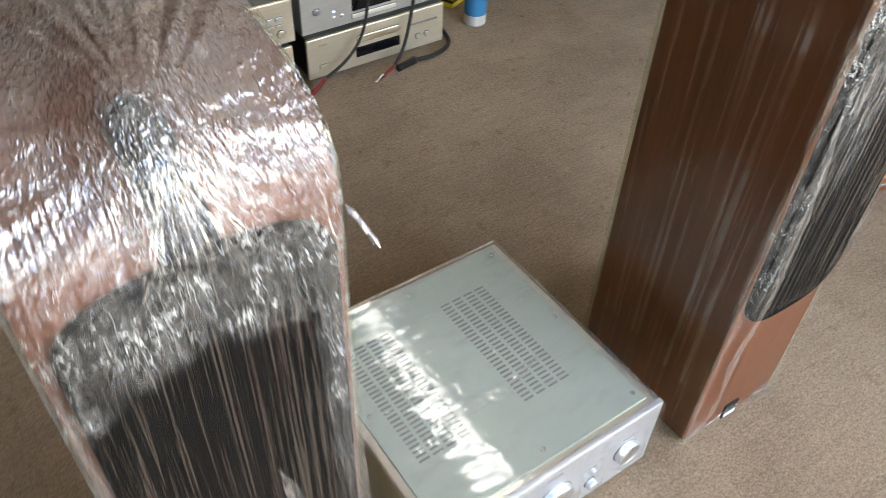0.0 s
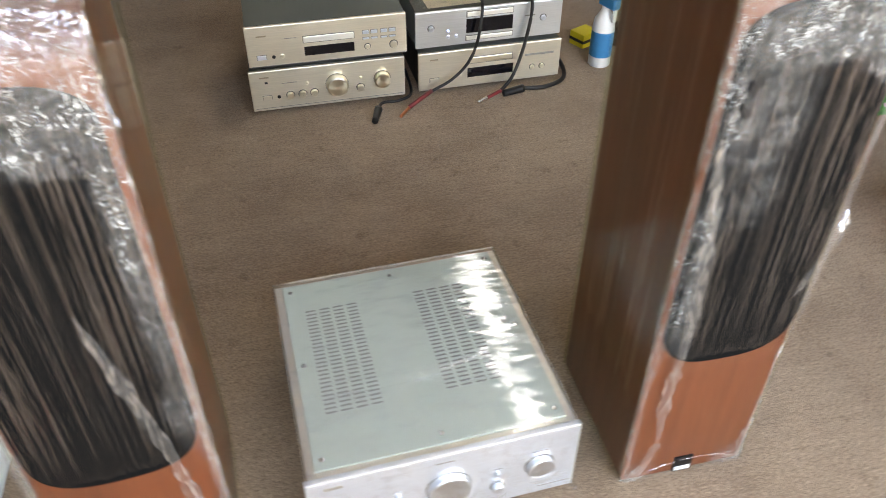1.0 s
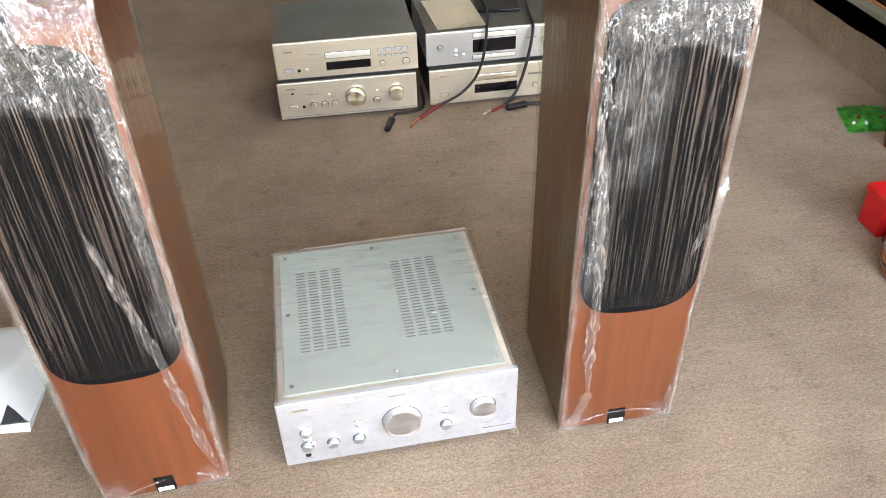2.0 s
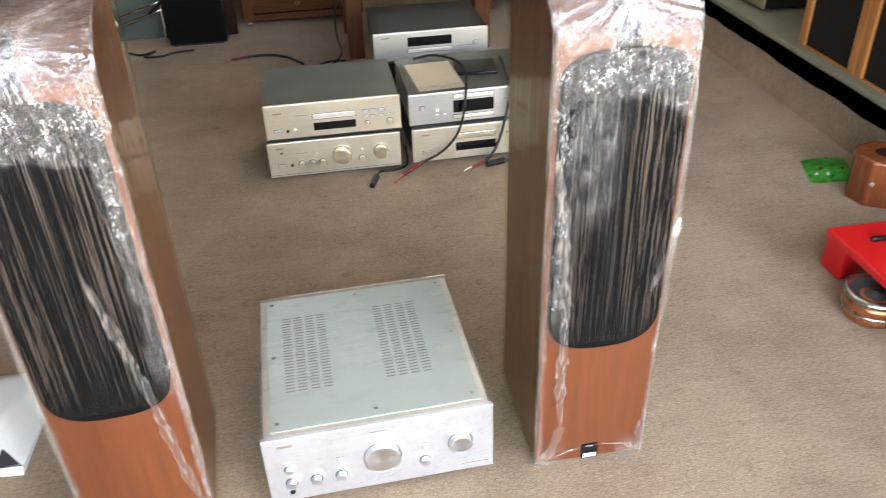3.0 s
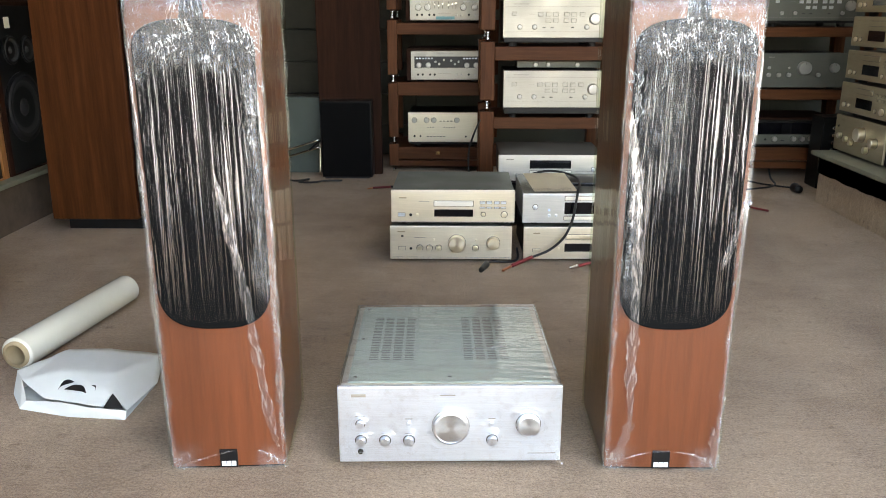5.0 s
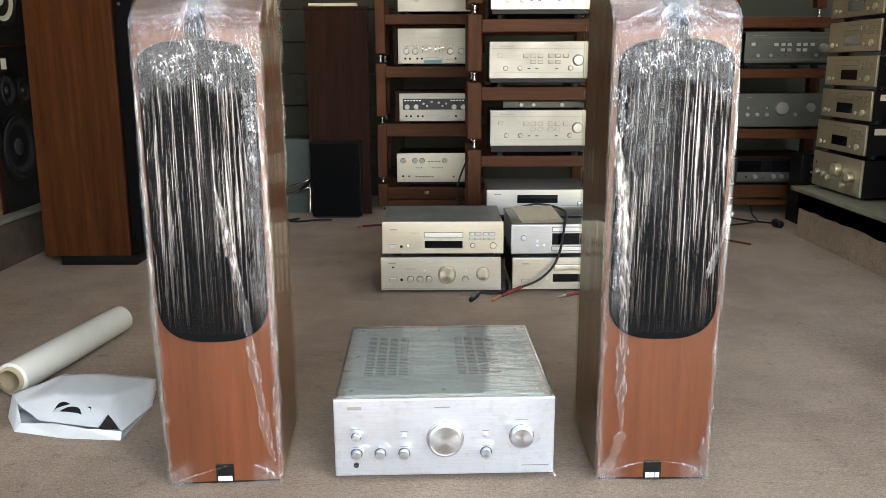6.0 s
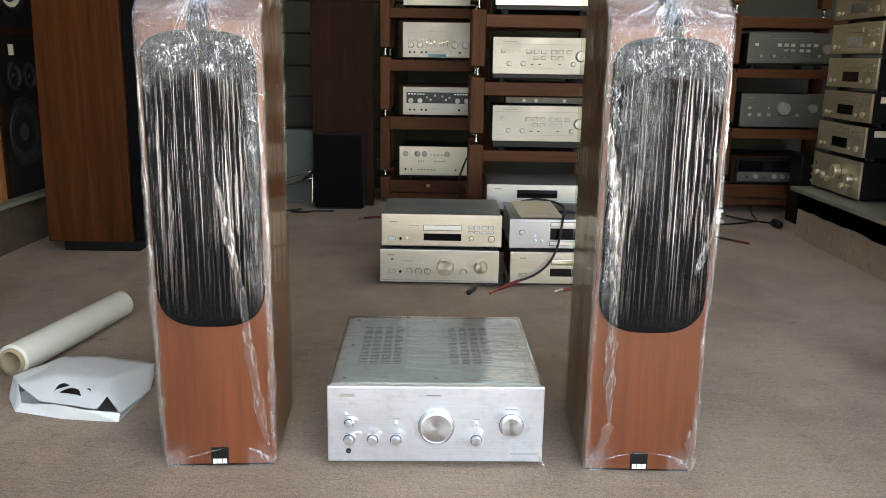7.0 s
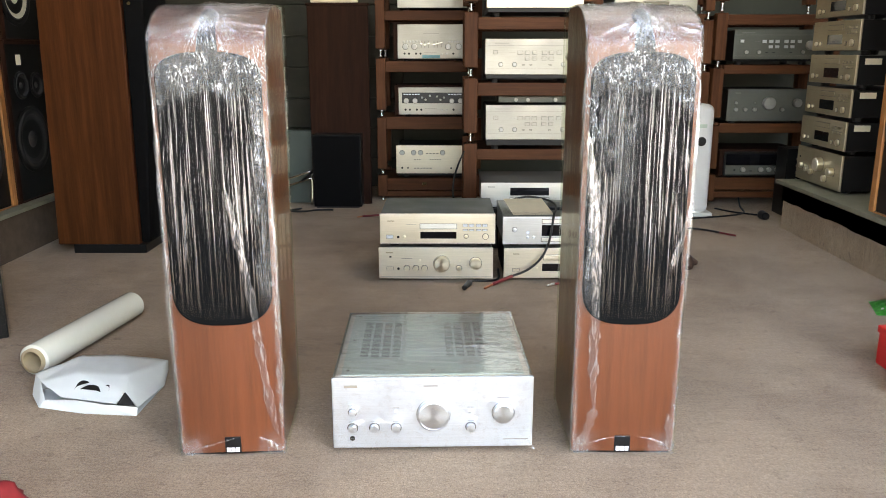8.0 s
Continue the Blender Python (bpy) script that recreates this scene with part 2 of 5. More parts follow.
DRAWERLIGHT = metal_mat("bright_drawer", (0.86, 0.83, 0.76), 0.38, 0.5)
TANPRINT = mat("faded_gold_print", (0.36, 0.30, 0.20), 0.5, 0.3)
CHROME = mat("chrome", (0.8, 0.8, 0.8), 0.12, 1.0)
BRASS = mat("brass", (0.72, 0.56, 0.30), 0.25, 1.0)
BLACKMETAL = plain_mat("black_metal", (0.009, 0.009, 0.0095), 0.42, 0.3)
BLACKPLASTIC = plain_mat("black_plastic", (0.006, 0.006, 0.0065), 0.45)
bsdf(BLACKPLASTIC).inputs["Specular IOR Level"].default_value = 0.25
for m in (BLACKMETAL, BLACKPLASTIC):
    bsdf(m).inputs["Specular IOR Level"].default_value = 0.3
DISPLAY = mat("dark_display_glass", (0.006, 0.006, 0.008), 0.08)
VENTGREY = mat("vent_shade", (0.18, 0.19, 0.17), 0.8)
RUBBER = plain_mat("rubber", (0.010, 0.010, 0.011), 0.7)
CONE = plain_mat("paper_cone", (0.03, 0.03, 0.03), 0.6, scale=40)
WHITECONE = plain_mat("cream_cone", (0.72, 0.68, 0.55), 0.6, scale=40)
PRINT = mat("grey_print", (0.22, 0.21, 0.19), 0.6)
PALEPRINT = mat("pale_print", (0.75, 0.75, 0.74), 0.6)
WALLPAINT = plain_mat("grey_green_wall_paint", (0.078, 0.084, 0.072), 0.9, vary=0.1, scale=3)
SIDEPAINT = plain_mat("pale_wall_paint", (0.22, 0.21, 0.185), 0.85, vary=0.08, scale=3)
CEILPAINT = plain_mat("ceiling_paint", (0.47, 0.46, 0.43), 0.9, vary=0.05, scale=3)
LEDGE = plain_mat("olive_brown_plank", (0.034, 0.032, 0.022), 0.75, vary=0.3, scale=6, relief=0.4)
STEPGREY = plain_mat("grey_green_board", (0.062, 0.082, 0.072), 0.55, vary=0.12, scale=5)
SLATETOP = plain_mat("pale_stone_ledge", (0.19, 0.19, 0.138), 0.6, vary=0.18, scale=9, relief=0.3)
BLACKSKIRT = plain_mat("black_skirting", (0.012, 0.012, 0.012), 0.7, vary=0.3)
PAVING = plain_mat("pale_paving", (0.185, 0.188, 0.188), 0.9, vary=0.2, scale=2, relief=0.4)
REDPAINT = plain_mat("red_paint", (0.62, 0.010, 0.012), 0.38, vary=0.08)
WHITEPLASTIC = plain_mat("white_plastic", (0.74, 0.74, 0.72), 0.35, vary=0.05)
BLUEPLASTIC = plain_mat("blue_label", (0.02, 0.20, 0.42), 0.4)
YELLOW = plain_mat("yellow_label", (0.75, 0.62, 0.03), 0.5)
BAGPLASTIC = plain_mat("thin_white_plastic", (0.75, 0.79, 0.76), 0.42, vary=0.05, scale=8)
bsdf(BAGPLASTIC).inputs["Transmission Weight"].default_value = 0.0
BLACKINK = mat("black_ink", (0.01, 0.01, 0.011), 0.45)
CARD = plain_mat("cardboard_tube", (0.42, 0.33, 0.20), 0.85, vary=0.15)
ROLLFILM = plain_mat("wound_film", (0.78, 0.78, 0.67), 0.12, vary=0.05, scale=5)
bsdf(ROLLFILM).inputs["Coat Weight"].default_value = 0.6
COPPER = metal_mat("copper_winding", (0.62, 0.24, 0.11), 0.28, 0.9, (3, 3, 160), 0.15)
STEEL = metal_mat("steel_ring", (0.45, 0.43, 0.41), 0.25, 0.95, (1, 1, 1))
CABLE = plain_mat("black_cable", (0.006, 0.006, 0.0065), 0.55)
REDCABLE = plain_mat("red_cable", (0.17, 0.012, 0.014), 0.45)
GREENFOIL = plain_mat("green_packet", (0.05, 0.48, 0.07), 0.3, vary=0.7, scale=30)
BROWNCLOTH = plain_mat("brown_rag", (0.05, 0.022, 0.012), 0.9, vary=0.4)
REDCLOTH = plain_mat("dark_red_cloth", (0.22, 0.012, 0.014), 0.85, vary=0.3)
PAPER = plain_mat("cream_paper", (0.80, 0.71, 0.53), 0.8, vary=0.08)
TEAL = plain_mat("teal_sticker", (0.10, 0.32, 0.36), 0.5)
FILM = film_mat("stretch_film", 0.098, 0.45, 0.02, 0.001, 0.05, (290, 290, 0.9), 0.55, 0.62, 135, 0.48, thin=0.04)
FILMSIDE = film_mat("stretch_film_flat", 0.05, 0.28, 0.03, 0.004, 0.05, (70, 70, 1.6), 0.18, tint=(0.90, 0.93, 0.84))
FILMLID = film_mat("stretch_film_lid", 0.08, 2.0, 0.16, 0.14, 0.05, (14, 46, 60), 0.36, thin=0.9, most=1.7)
FILMFACE = film_mat("stretch_film_face", 0.045, 0.3, 0.05, 0.01, 0.08, (60, 60, 60), 0.3)
FOLD = film_mat("stretch_film_fold", 0.15, 0.55, 0.34, 0.05, 0.12, (160, 160, 30), 0.8)
TUBELIGHT = mat("tube_glow", (0.9, 0.9, 0.9))
bsdf(TUBELIGHT).inputs["Emission Color"].default_value = (0.86, 0.94, 1.0, 1)
bsdf(TUBELIGHT).inputs["Emission Strength"].default_value = 1.1
BLUELED = mat("blue_indicator", (0.1, 0.2, 0.8))
bsdf(BLUELED).inputs["Emission Color"].default_value = (0.15, 0.3, 1.0, 1)
bsdf(BLUELED).inputs["Emission Strength"].default_value = 2.0


# ---------- mesh helpers ----------
def thing(name, m, label, category, group="", kind=""):
    e = new(name)
    e.matrix_basis = m
    e.empty_display_size = 0.05
    return tagged(e, label, category, group, kind)


def part(name, bm, material, parent=None, label="", smooth=False):
    me = bpy.data.meshes.new(name)
    bmesh.ops.recalc_face_normals(bm, faces=bm.faces)
    bm.to_mesh(me)
    bm.free()
    me.materials.append(material)
    if smooth:
        me.polygons.foreach_set("use_smooth", [True] * len(me.polygons))
    ob = new(name, me)
    if parent is not None:
        ob.parent = parent
    if label:
        tagged(ob, label)
    return ob


def add_box(bm, x0, x1, y0, y1, z0, z1, bevel=0.0, seg=2):
    made = bmesh.ops.create_cube(bm, size=1.0)["verts"]
    bmesh.ops.scale(bm, vec=(x1 - x0, y1 - y0, z1 - z0), verts=made)
    bmesh.ops.translate(bm, vec=((x0 + x1) / 2, (y0 + y1) / 2, (z0 + z1) / 2), verts=made)
    if bevel:
        edges = list({e for v in made for e in v.link_edges})
        bmesh.ops.bevel(bm, geom=edges, offset=bevel, segments=seg, profile=0.5, affect="EDGES")
    return bm


def box(x0, x1, y0, y1, z0, z1, bevel=0.0, seg=2):
    return add_box(bmesh.new(), x0, x1, y0, y1, z0, z1, bevel, seg)


def add_lathe(bm, profile, seg=32, m=Matrix.Identity(4), cap0=True, cap1=True):
    """profile: (radius, height) along local z, turned round z and moved by m."""
    rings = []
    for r, h in profile:
        rings.append([bm.verts.new(m @ Vector((r * math.cos(2 * math.pi * i / seg), r * math.sin(2 * math.pi * i / seg), h))) for i in range(seg)])
    for a, b in zip(rings, rings[1:]):
        for i in range(seg):
            bm.faces.new((a[i], a[(i + 1) % seg], b[(i + 1) % seg], b[i]))
    if cap0:
        bm.faces.new(rings[0])
    if cap1:
        bm.faces.new(rings[-1])
    return bm


def lathe(profile, seg=32, m=Matrix.Identity(4), cap0=True, cap1=True):
    return add_lathe(bmesh.new(), profile, seg, m, cap0, cap1)


def spline(points, steps=8):
    p = [Vector(q) for q in points]
    p = [p[0] * 2 - p[1]] + p + [p[-1] * 2 - p[-2]]
    out = []
    for i in range(1, len(p) - 2):
        for k in range(steps):
            t = k / steps
            a, b, c, d = p[i - 1], p[i], p[i + 1], p[i + 2]
            out.append(0.5 * (2 * b + (c - a) * t + (2 * a - 5 * b + 4 * c - d) * t * t + (3 * b - a - 3 * c + d) * t ** 3))
    out.append(p[-2])
    return out


def tube(points, radius, seg=8, steps=8):
    bm = bmesh.new()
    pts = spline(points, steps)
    rings, up = [], Vector((0.13, 0.21, 0.97))
    for i, p in enumerate(pts):
        d = (pts[min(i + 1, len(pts) - 1)] - pts[max(i - 1, 0)]).normalized()
        a = d.cross(up)
        a = a.normalized() if a.length > 1e-4 else d.orthogonal().normalized()
        b = d.cross(a)
        r = radius[0] + (radius[1] - radius[0]) * i / (len(pts) - 1) if isinstance(radius, tuple) else radius
        rings.append([bm.verts.new(p + (a * math.cos(2 * math.pi * k / seg) + b * math.sin(2 * math.pi * k / seg)) * r) for k in range(seg)])
    for a, b in zip(rings, rings[1:]):
        for k in range(seg):
            bm.faces.new((a[k], a[(k + 1) % seg], b[(k + 1) % seg], b[k]))
    bm.faces.new(rings[0]), bm.faces.new(rings[-1])
    return bm


def add_grid(bm, nu, nv, at):
    vs = [[bm.verts.new(at(i / nu, j / nv)) for j in range(nv + 1)] for i in range(nu + 1)]
    for i in range(nu):
        for j in range(nv):
            bm.faces.new((vs[i][j], vs[i + 1][j], vs[i + 1][j + 1], vs[i][j + 1]))
    return bm


def extruded(outline, y0, y1, bevel=0.0):
    """An outline of (x, z) points made into a slab between two depths, rounded on its front edge."""
    bm = bmesh.new()
    f = bm.faces.new([bm.verts.new((x, y0, z)) for x, z in outline])
    got = bmesh.ops.extrude_face_region(bm, geom=[f])
    bmesh.ops.translate(bm, vec=(0, y1 - y0, 0), verts=[v for v in got["geom"] if isinstance(v, bmesh.types.BMVert)])
    if bevel:
        edges = [e for e in bm.edges if all(abs(v.co.y - y0) < 1e-6 for v in e.verts)]
        bmesh.ops.bevel(bm, geom=edges, offset=bevel, segments=3, profile=0.5, affect="EDGES")
    return bm


def n3(x, y, z):
    return noise.noise(Vector((x, y, z)))


def sstep(a, b, x):
    t = min(1.0, max(0.0, (x - a) / (b - a)))
    return t * t * (3 - 2 * t)


FACE = pose(0, 0, 0, 90, 0, 0)   # turns a lathe so that it points to -y


# ---------- the room ----------
def setting(name, bm, material, label, category):
    return tagged(part(name, bm, material), label, category, "", "structure")


FLOOR = setting("floor", box(-2.75, 2.75, -1.7, 3.75, -0.05, 0.0), CARPET, "beige-brown short pile carpet with faint stains", "carpet")
setting("ground", box(-60, 60, -80, -1.7, -0.12, -0.03), PAVING, "pale sunlit paving outside the open shop front", "pavement")
setting("wall_north", box(-2.75, 2.75, 3.65, 3.8, 0.0, 2.9), WALLPAINT, "dull grey-green painted back wall", "wall")
setting("wall_west", box(-2.9, -2.75, -1.7, 3.8, 0.0, 2.9), SIDEPAINT, "pale painted side wall", "wall")
setting("wall_east", box(2.75, 2.9, -1.7, 3.8, 0.0, 2.9), SIDEPAINT, "pale painted side wall", "wall")
front = bmesh.new()
for x0, x1, z0, z1 in ((-2.9, -0.8, 0.0, 3.0), (2.73, 2.9, 0.0, 3.0), (-0.8, 2.73, 2.65, 3.0)):
    add_box(front, x0, x1, -1.84, -1.7, z0, z1)
setting("wall_south", front, SIDEPAINT, "painted wall round the open shop door", "wall")
setting("ceiling", box(-2.9, 2.9, -1.7, 3.8, 2.9, 3.0), CEILPAINT, "off-white painted ceiling", "ceiling")


def ceiling_light(x, y):
    t = thing("ceiling_light", pose(x, y, 2.9), "white fluorescent batten with two tubes under the ceiling", "ceiling light", "ceiling lights")
    part("housing", box(-0.09, 0.09, -0.65, 0.65, -0.05, 0.0, 0.006), WHITEPLASTIC, t)
    for s in (-0.05, 0.05):
        part("tube", lathe([(0.014, -0.6), (0.014, 0.6)], 12, pose(s, 0, -0.068, 90, 0, 0)), TUBELIGHT, t, "glowing fluorescent tube", True)
        for e in (-0.615, 0.615):
            part("socket", box(s - 0.016, s + 0.016, e - 0.015, e + 0.015, -0.088, -0.05, 0.003), WHITEPLASTIC, t)


ceiling_light(0.97, 1.62)
ceiling_light(0.97, 2.94)


def platform(name, x0, x1, y0, y1, top, edge, label, band=True, cover=None):
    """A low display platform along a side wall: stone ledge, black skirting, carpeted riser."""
    t = thing(name, pose(0, 0, 0), label, "platform", kind="structure")
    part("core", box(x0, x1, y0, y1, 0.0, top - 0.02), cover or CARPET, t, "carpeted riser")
    xs = (x0 - 0.035, x1) if edge < 0 else (x0, x1 + 0.035)
    part("ledge", box(xs[0], xs[1], y0 - 0.03, y1 + 0.035, top - 0.02, top, 0.004), SLATETOP, t, "pale greenish stone ledge")
    if not band:
        return
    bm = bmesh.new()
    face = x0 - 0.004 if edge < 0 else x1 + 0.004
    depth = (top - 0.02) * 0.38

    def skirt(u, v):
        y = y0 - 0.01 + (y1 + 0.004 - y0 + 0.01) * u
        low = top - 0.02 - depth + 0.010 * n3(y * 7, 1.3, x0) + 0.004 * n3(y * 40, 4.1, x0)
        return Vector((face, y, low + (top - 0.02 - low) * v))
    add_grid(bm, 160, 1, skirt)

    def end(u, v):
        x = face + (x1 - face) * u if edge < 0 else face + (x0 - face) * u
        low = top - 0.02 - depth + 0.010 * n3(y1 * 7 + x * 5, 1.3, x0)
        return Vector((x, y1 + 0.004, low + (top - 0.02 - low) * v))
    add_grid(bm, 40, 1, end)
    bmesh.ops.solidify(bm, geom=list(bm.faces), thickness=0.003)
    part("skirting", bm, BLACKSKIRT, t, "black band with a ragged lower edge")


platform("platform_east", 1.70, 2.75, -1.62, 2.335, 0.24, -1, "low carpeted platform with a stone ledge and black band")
platform("platform_west", -2.75, -1.80, -1.6, 2.6, 0.212, 1, "low carpeted platform with a pale stone ledge, riser colour darkened for shade", False, RISERSHADE)

# low grey-green board and dark plank cladding at the back
setting("back_step", box(-1.75, -0.42, 3.0, 3.06, 0.0, 0.415, 0.004), STEPGREY, "low grey-green painted board before the back wall", "board")
cladding = thing("plank_cladding", pose(-1.1, 3.6, 0), "dark olive-brown horizontal planks on the back wall", "cladding", kind="structure")
for i in range(16):
    part("plank", box(-1.64, 0.85, -0.012 - 0.006 * (i % 2), 0.048, 0.19 * i + 0.003, 0.19 * i + 0.187, 0.004), LEDGE, cladding)


# ---------- wrapped floor speakers ----------
W2, DEPTH, KNEE, TOP, RUN = 0.11, 0.27, 0.86, 0.945, 0.17


def profile(s):
    """Point and normal on the cabinet's side outline: up the front, over the curve, along the top. s in metres."""
    if s < KNEE:
        return 0.0, s, -1.0, 0.0
    a = (s - KNEE) / 0.20 * (math.pi / 2)
    if a < math.pi / 2:
        y, z = RUN * (1 - math.cos(a)), KNEE + (TOP - KNEE) * math.sin(a)
        ny, nz = -math.cos(a) / RUN, math.sin(a) / (TOP - KNEE)
        q = math.hypot(ny, nz)
        return y, z, ny / q, nz / q
    return RUN + (s - KNEE - 0.20), TOP, 0.0, 1.0


SMAX = KNEE + 0.20 + (DEPTH - RUN)


def grille_outline():
    pts = []
    for i in range(49):
        a = math.pi + math.pi * i / 48
        c, s = math.cos(a), math.sin(a)
        pts.append((0.101 * math.copysign(abs(c) ** 0.72, c), 0.385 - 0.085 * abs(s) ** 0.72))
    for i in range(49):
        a = math.pi * i / 48
        c, s = math.cos(a), math.sin(a)
        pts.append((0.101 * math.copysign(abs(c) ** 0.72, c), 0.80 + 0.052 * abs(s) ** 0.8))
    out = []
    for p in pts:
        if not out or math.hypot(p[0] - out[-1][0], p[1] - out[-1][1]) > 1e-4:
            out.append(p)
    return out


def ribbon(points, width, seed, waves=0.0015, steps=10):
    """A twisted fold of film: a thin, uneven band along a line on the front."""
    bm = bmesh.new()
    pts = spline(points, steps)
    rows = []
    for i, p in enumerate(pts):
        e = 1 - abs(2 * i / (len(pts) - 1) - 1) ** 4
        w = width * (0.45 + 0.9 * abs(n3(i * 0.31, seed, 0.7))) * (0.25 + 0.75 * e)
        rows.append([bm.verts.new(p + Vector((w * (k / 4 - 0.5), -waves * (1.2 - abs(k - 2) * 0.5) + waves * n3(i * 0.6, k * 0.8, seed), 0))) for k in range(5)])
    for a, b in zip(rows, rows[1:]):
        for k in range(4):
            bm.faces.new((a[k], a[k + 1], b[k + 1], b[k]))
    return bm


def speaker(m, label, seed, rough_side, folds):
    t = thing("floorstanding_speaker", m, label, "speaker", "pair of wrapped speakers")
    # cabinet
    bm = bmesh.new()
    line = [(0.0, 0.008)] + [profile(KNEE + 0.2 * i / 14)[:2] for i in range(15)] + [(DEPTH - 0.008, TOP), (DEPTH, TOP - 0.008), (DEPTH, 0.008)]
    left = [bm.verts.new((-W2, y, z)) for y, z in line]
    right = [bm.verts.new((W2, y, z)) for y, z in line]
    bm.faces.new(left), bm.faces.new(right)
    n = len(line)
    for i in range(n):
        bm.faces.new((left[i], left[(i + 1) % n], right[(i + 1) % n], right[i]))
    edges = [e for e in bm.edges if len({round(v.co.x, 4) for v in e.verts}) == 1]
    bmesh.ops.bevel(bm, geom=edges, offset=0.005, segments=3, profile=0.5, affect="EDGES")
    part("cabinet", bm, CHERRY, t, "cherry veneered cabinet")
    part("base_plate", box(-0.104, 0.104, 0.008, DEPTH - 0.006, 0.0, 0.008), BLACKPLASTIC, t)
    part("grille", extruded(grille_outline(), -0.012, 0.0005, 0.004), GRILLE, t, "black cloth grille")
    # tweeter housing on the curved top
    bm = bmesh.new()
    bmesh.ops.create_uvsphere(bm, u_segments=24, v_segments=14, radius=1.0)
    bmesh.ops.scale(bm, vec=(0.020, 0.034, 0.015), verts=bm.verts)
    bmesh.ops.transform(bm, matrix=pose(0, 0.042, 0.910, 42, 0, 0), verts=bm.verts)
    part("tweeter_pod", bm, BLACKPLASTIC, t, "black tweeter housing", True)
    # dark surround of the tweeter, on the curve above the grille
    def surround(u, v):
        sv = KNEE - 0.012 + 0.115 * v
        y, z, ny, nz = profile(sv)
        half = 0.008 * (1 - v) + 0.013
        return Vector(((2 * u - 1) * half, y + ny * 0.0012, z + nz * 0.0012))
    part("tweeter_surround", add_grid(bmesh.new(), 12, 16, surround), BLACKPLASTIC, t, "black tweeter surround", True)
    # maker's plate, its lettering as plain bars
    badge = part("badge", box(-0.017, 0.017, -0.0035, 0.001, 0.006, 0.044, 0.001), BLACKPLASTIC, t, "small black badge")
    for x in (-0.0095, 0.0, 0.0095):
        part("bar", box(x - 0.0042, x + 0.0042, -0.0045, -0.003, 0.010, 0.020), PALEPRINT, badge)

    # film over the front and the curved top
    def over(x, s):
        y, z, ny, nz = profile(s)
        ax = abs(x)
        inside = (1 - sstep(0.094, 0.112, ax)) * sstep(0.26, 0.34, s) * (1 - sstep(0.86, 0.90, s))
        off = 0.0025 + 0.0125 * inside
        u = x * 1.15 / (1.85 - s)
        amp = (0.12 + 0.88 * sstep(0.27, 0.40, s)) * (1 - 0.55 * sstep(0.76, 0.84, s)) * (1 - sstep(0.9, 0.96, s))
        p1 = abs(n3(u * 150, s * 0.45, seed)) - 0.25
        p2 = abs(n3(u * 330 + 7, s * 0.9, seed + 3)) - 0.25
        p3 = n3(u * 46, s * 0.5, seed + 9)
        off += amp * (0.0066 * p1 + 0.0030 * p2 + 0.0022 * p3)
        crush = sstep(0.765, 0.80, s + 0.03 * n3(x * 18, 2.2, seed) + 0.05 * (ax / 0.1) ** 3) * (1 - sstep(0.89, 0.93, s))
        crush = max(crush, 0.75 * sstep(0.070, 0.088, x * rough_side + 0.008 * n3(s * 16, 6.0, seed)) * sstep(0.30, 0.45, s) * (1 - sstep(0.9, 0.93, s)))
        crush = max(crush, 0.4 * sstep(-0.01, 0.03, x * rough_side + 0.012 * n3(s * 14, 4.0, seed)) * sstep(0.52, 0.66, s) * (1 - sstep(0.89, 0.93, s)) if rough_side < 0 else 0)
        crush = max(crush, 0.8 * (1 - sstep(0.015, 0.07, s)) * sstep(0.04, 0.085, ax))
        crush = max(crush, 0.75 * sstep(0.097, 0.106, ax + 0.004 * n3(s * 30, 1.0, seed)) * sstep(0.0, 0.05, s))
        if crush > 0.01:
            c = n3(x * 90, s * 45, seed + 5) * 0.0026 + abs(n3(x * 230, s * 90, seed + 6)) * 0.0022
            off += crush * c
        pod = 0.0
        if s > KNEE - 0.03:
            ds, dx = s - (KNEE + 0.085), x
            r = math.hypot(dx, ds)
            pod = 1.2 * math.exp(-(r / 0.055) ** 2)
            lift = 0.024 * math.exp(-(dx / 0.036) ** 2 - (ds / 0.062) ** 2)
            ang = math.atan2(dx, ds)
            rays = abs(n3(math.cos(ang) * 7, math.sin(ang) * 7, seed + 11)) - 0.2
            fall = sstep(0.018, 0.05, r) * (1 - sstep(0.10, 0.19, r)) * sstep(KNEE - 0.03, KNEE + 0.02, s)
            off += lift + 0.007 * rays * fall + 0.0012 * n3(x * 60, s * 60, seed) * sstep(KNEE, KNEE + 0.05, s)
        edge = sstep(0.108, 0.1135, ax)
        top = sstep(KNEE - 0.02, KNEE + 0.03, s)
        return Vector((x, y + ny * off + 0.004 * edge * (-ny), z + nz * off * (1 - 0.5 * edge))), max(crush, 0.7 * top, pod), max(0.0, (amp - 0.12) / 0.88) * (1 - 0.7 * crush) * (0.12 + 0.88 * sstep(0.27, 0.44, s + 0.06 * n3(x * 40, 1.0, seed)))

    bm = bmesh.new()
    mark = bm.verts.layers.float.new("crush")
    tug = bm.verts.layers.float.new("pull")
    thick = bm.verts.layers.float.new("layers")
    nu, nv, rows = 300, 300, []
    for i in range(nu + 1):
        col = []
        for j in range(nv + 1):
            co, amount, slack = over((i / nu - 0.5) * 0.227, 0.003 + (SMAX - 0.003) * j / nv)
            v = bm.verts.new(co)
            v[mark] = amount
            v[tug] = slack
            v[thick] = sstep(KNEE + 0.0, KNEE + 0.06, 0.003 + (SMAX - 0.003) * j / nv) + 0.1 * amount
            col.append(v)
        rows.append(col)
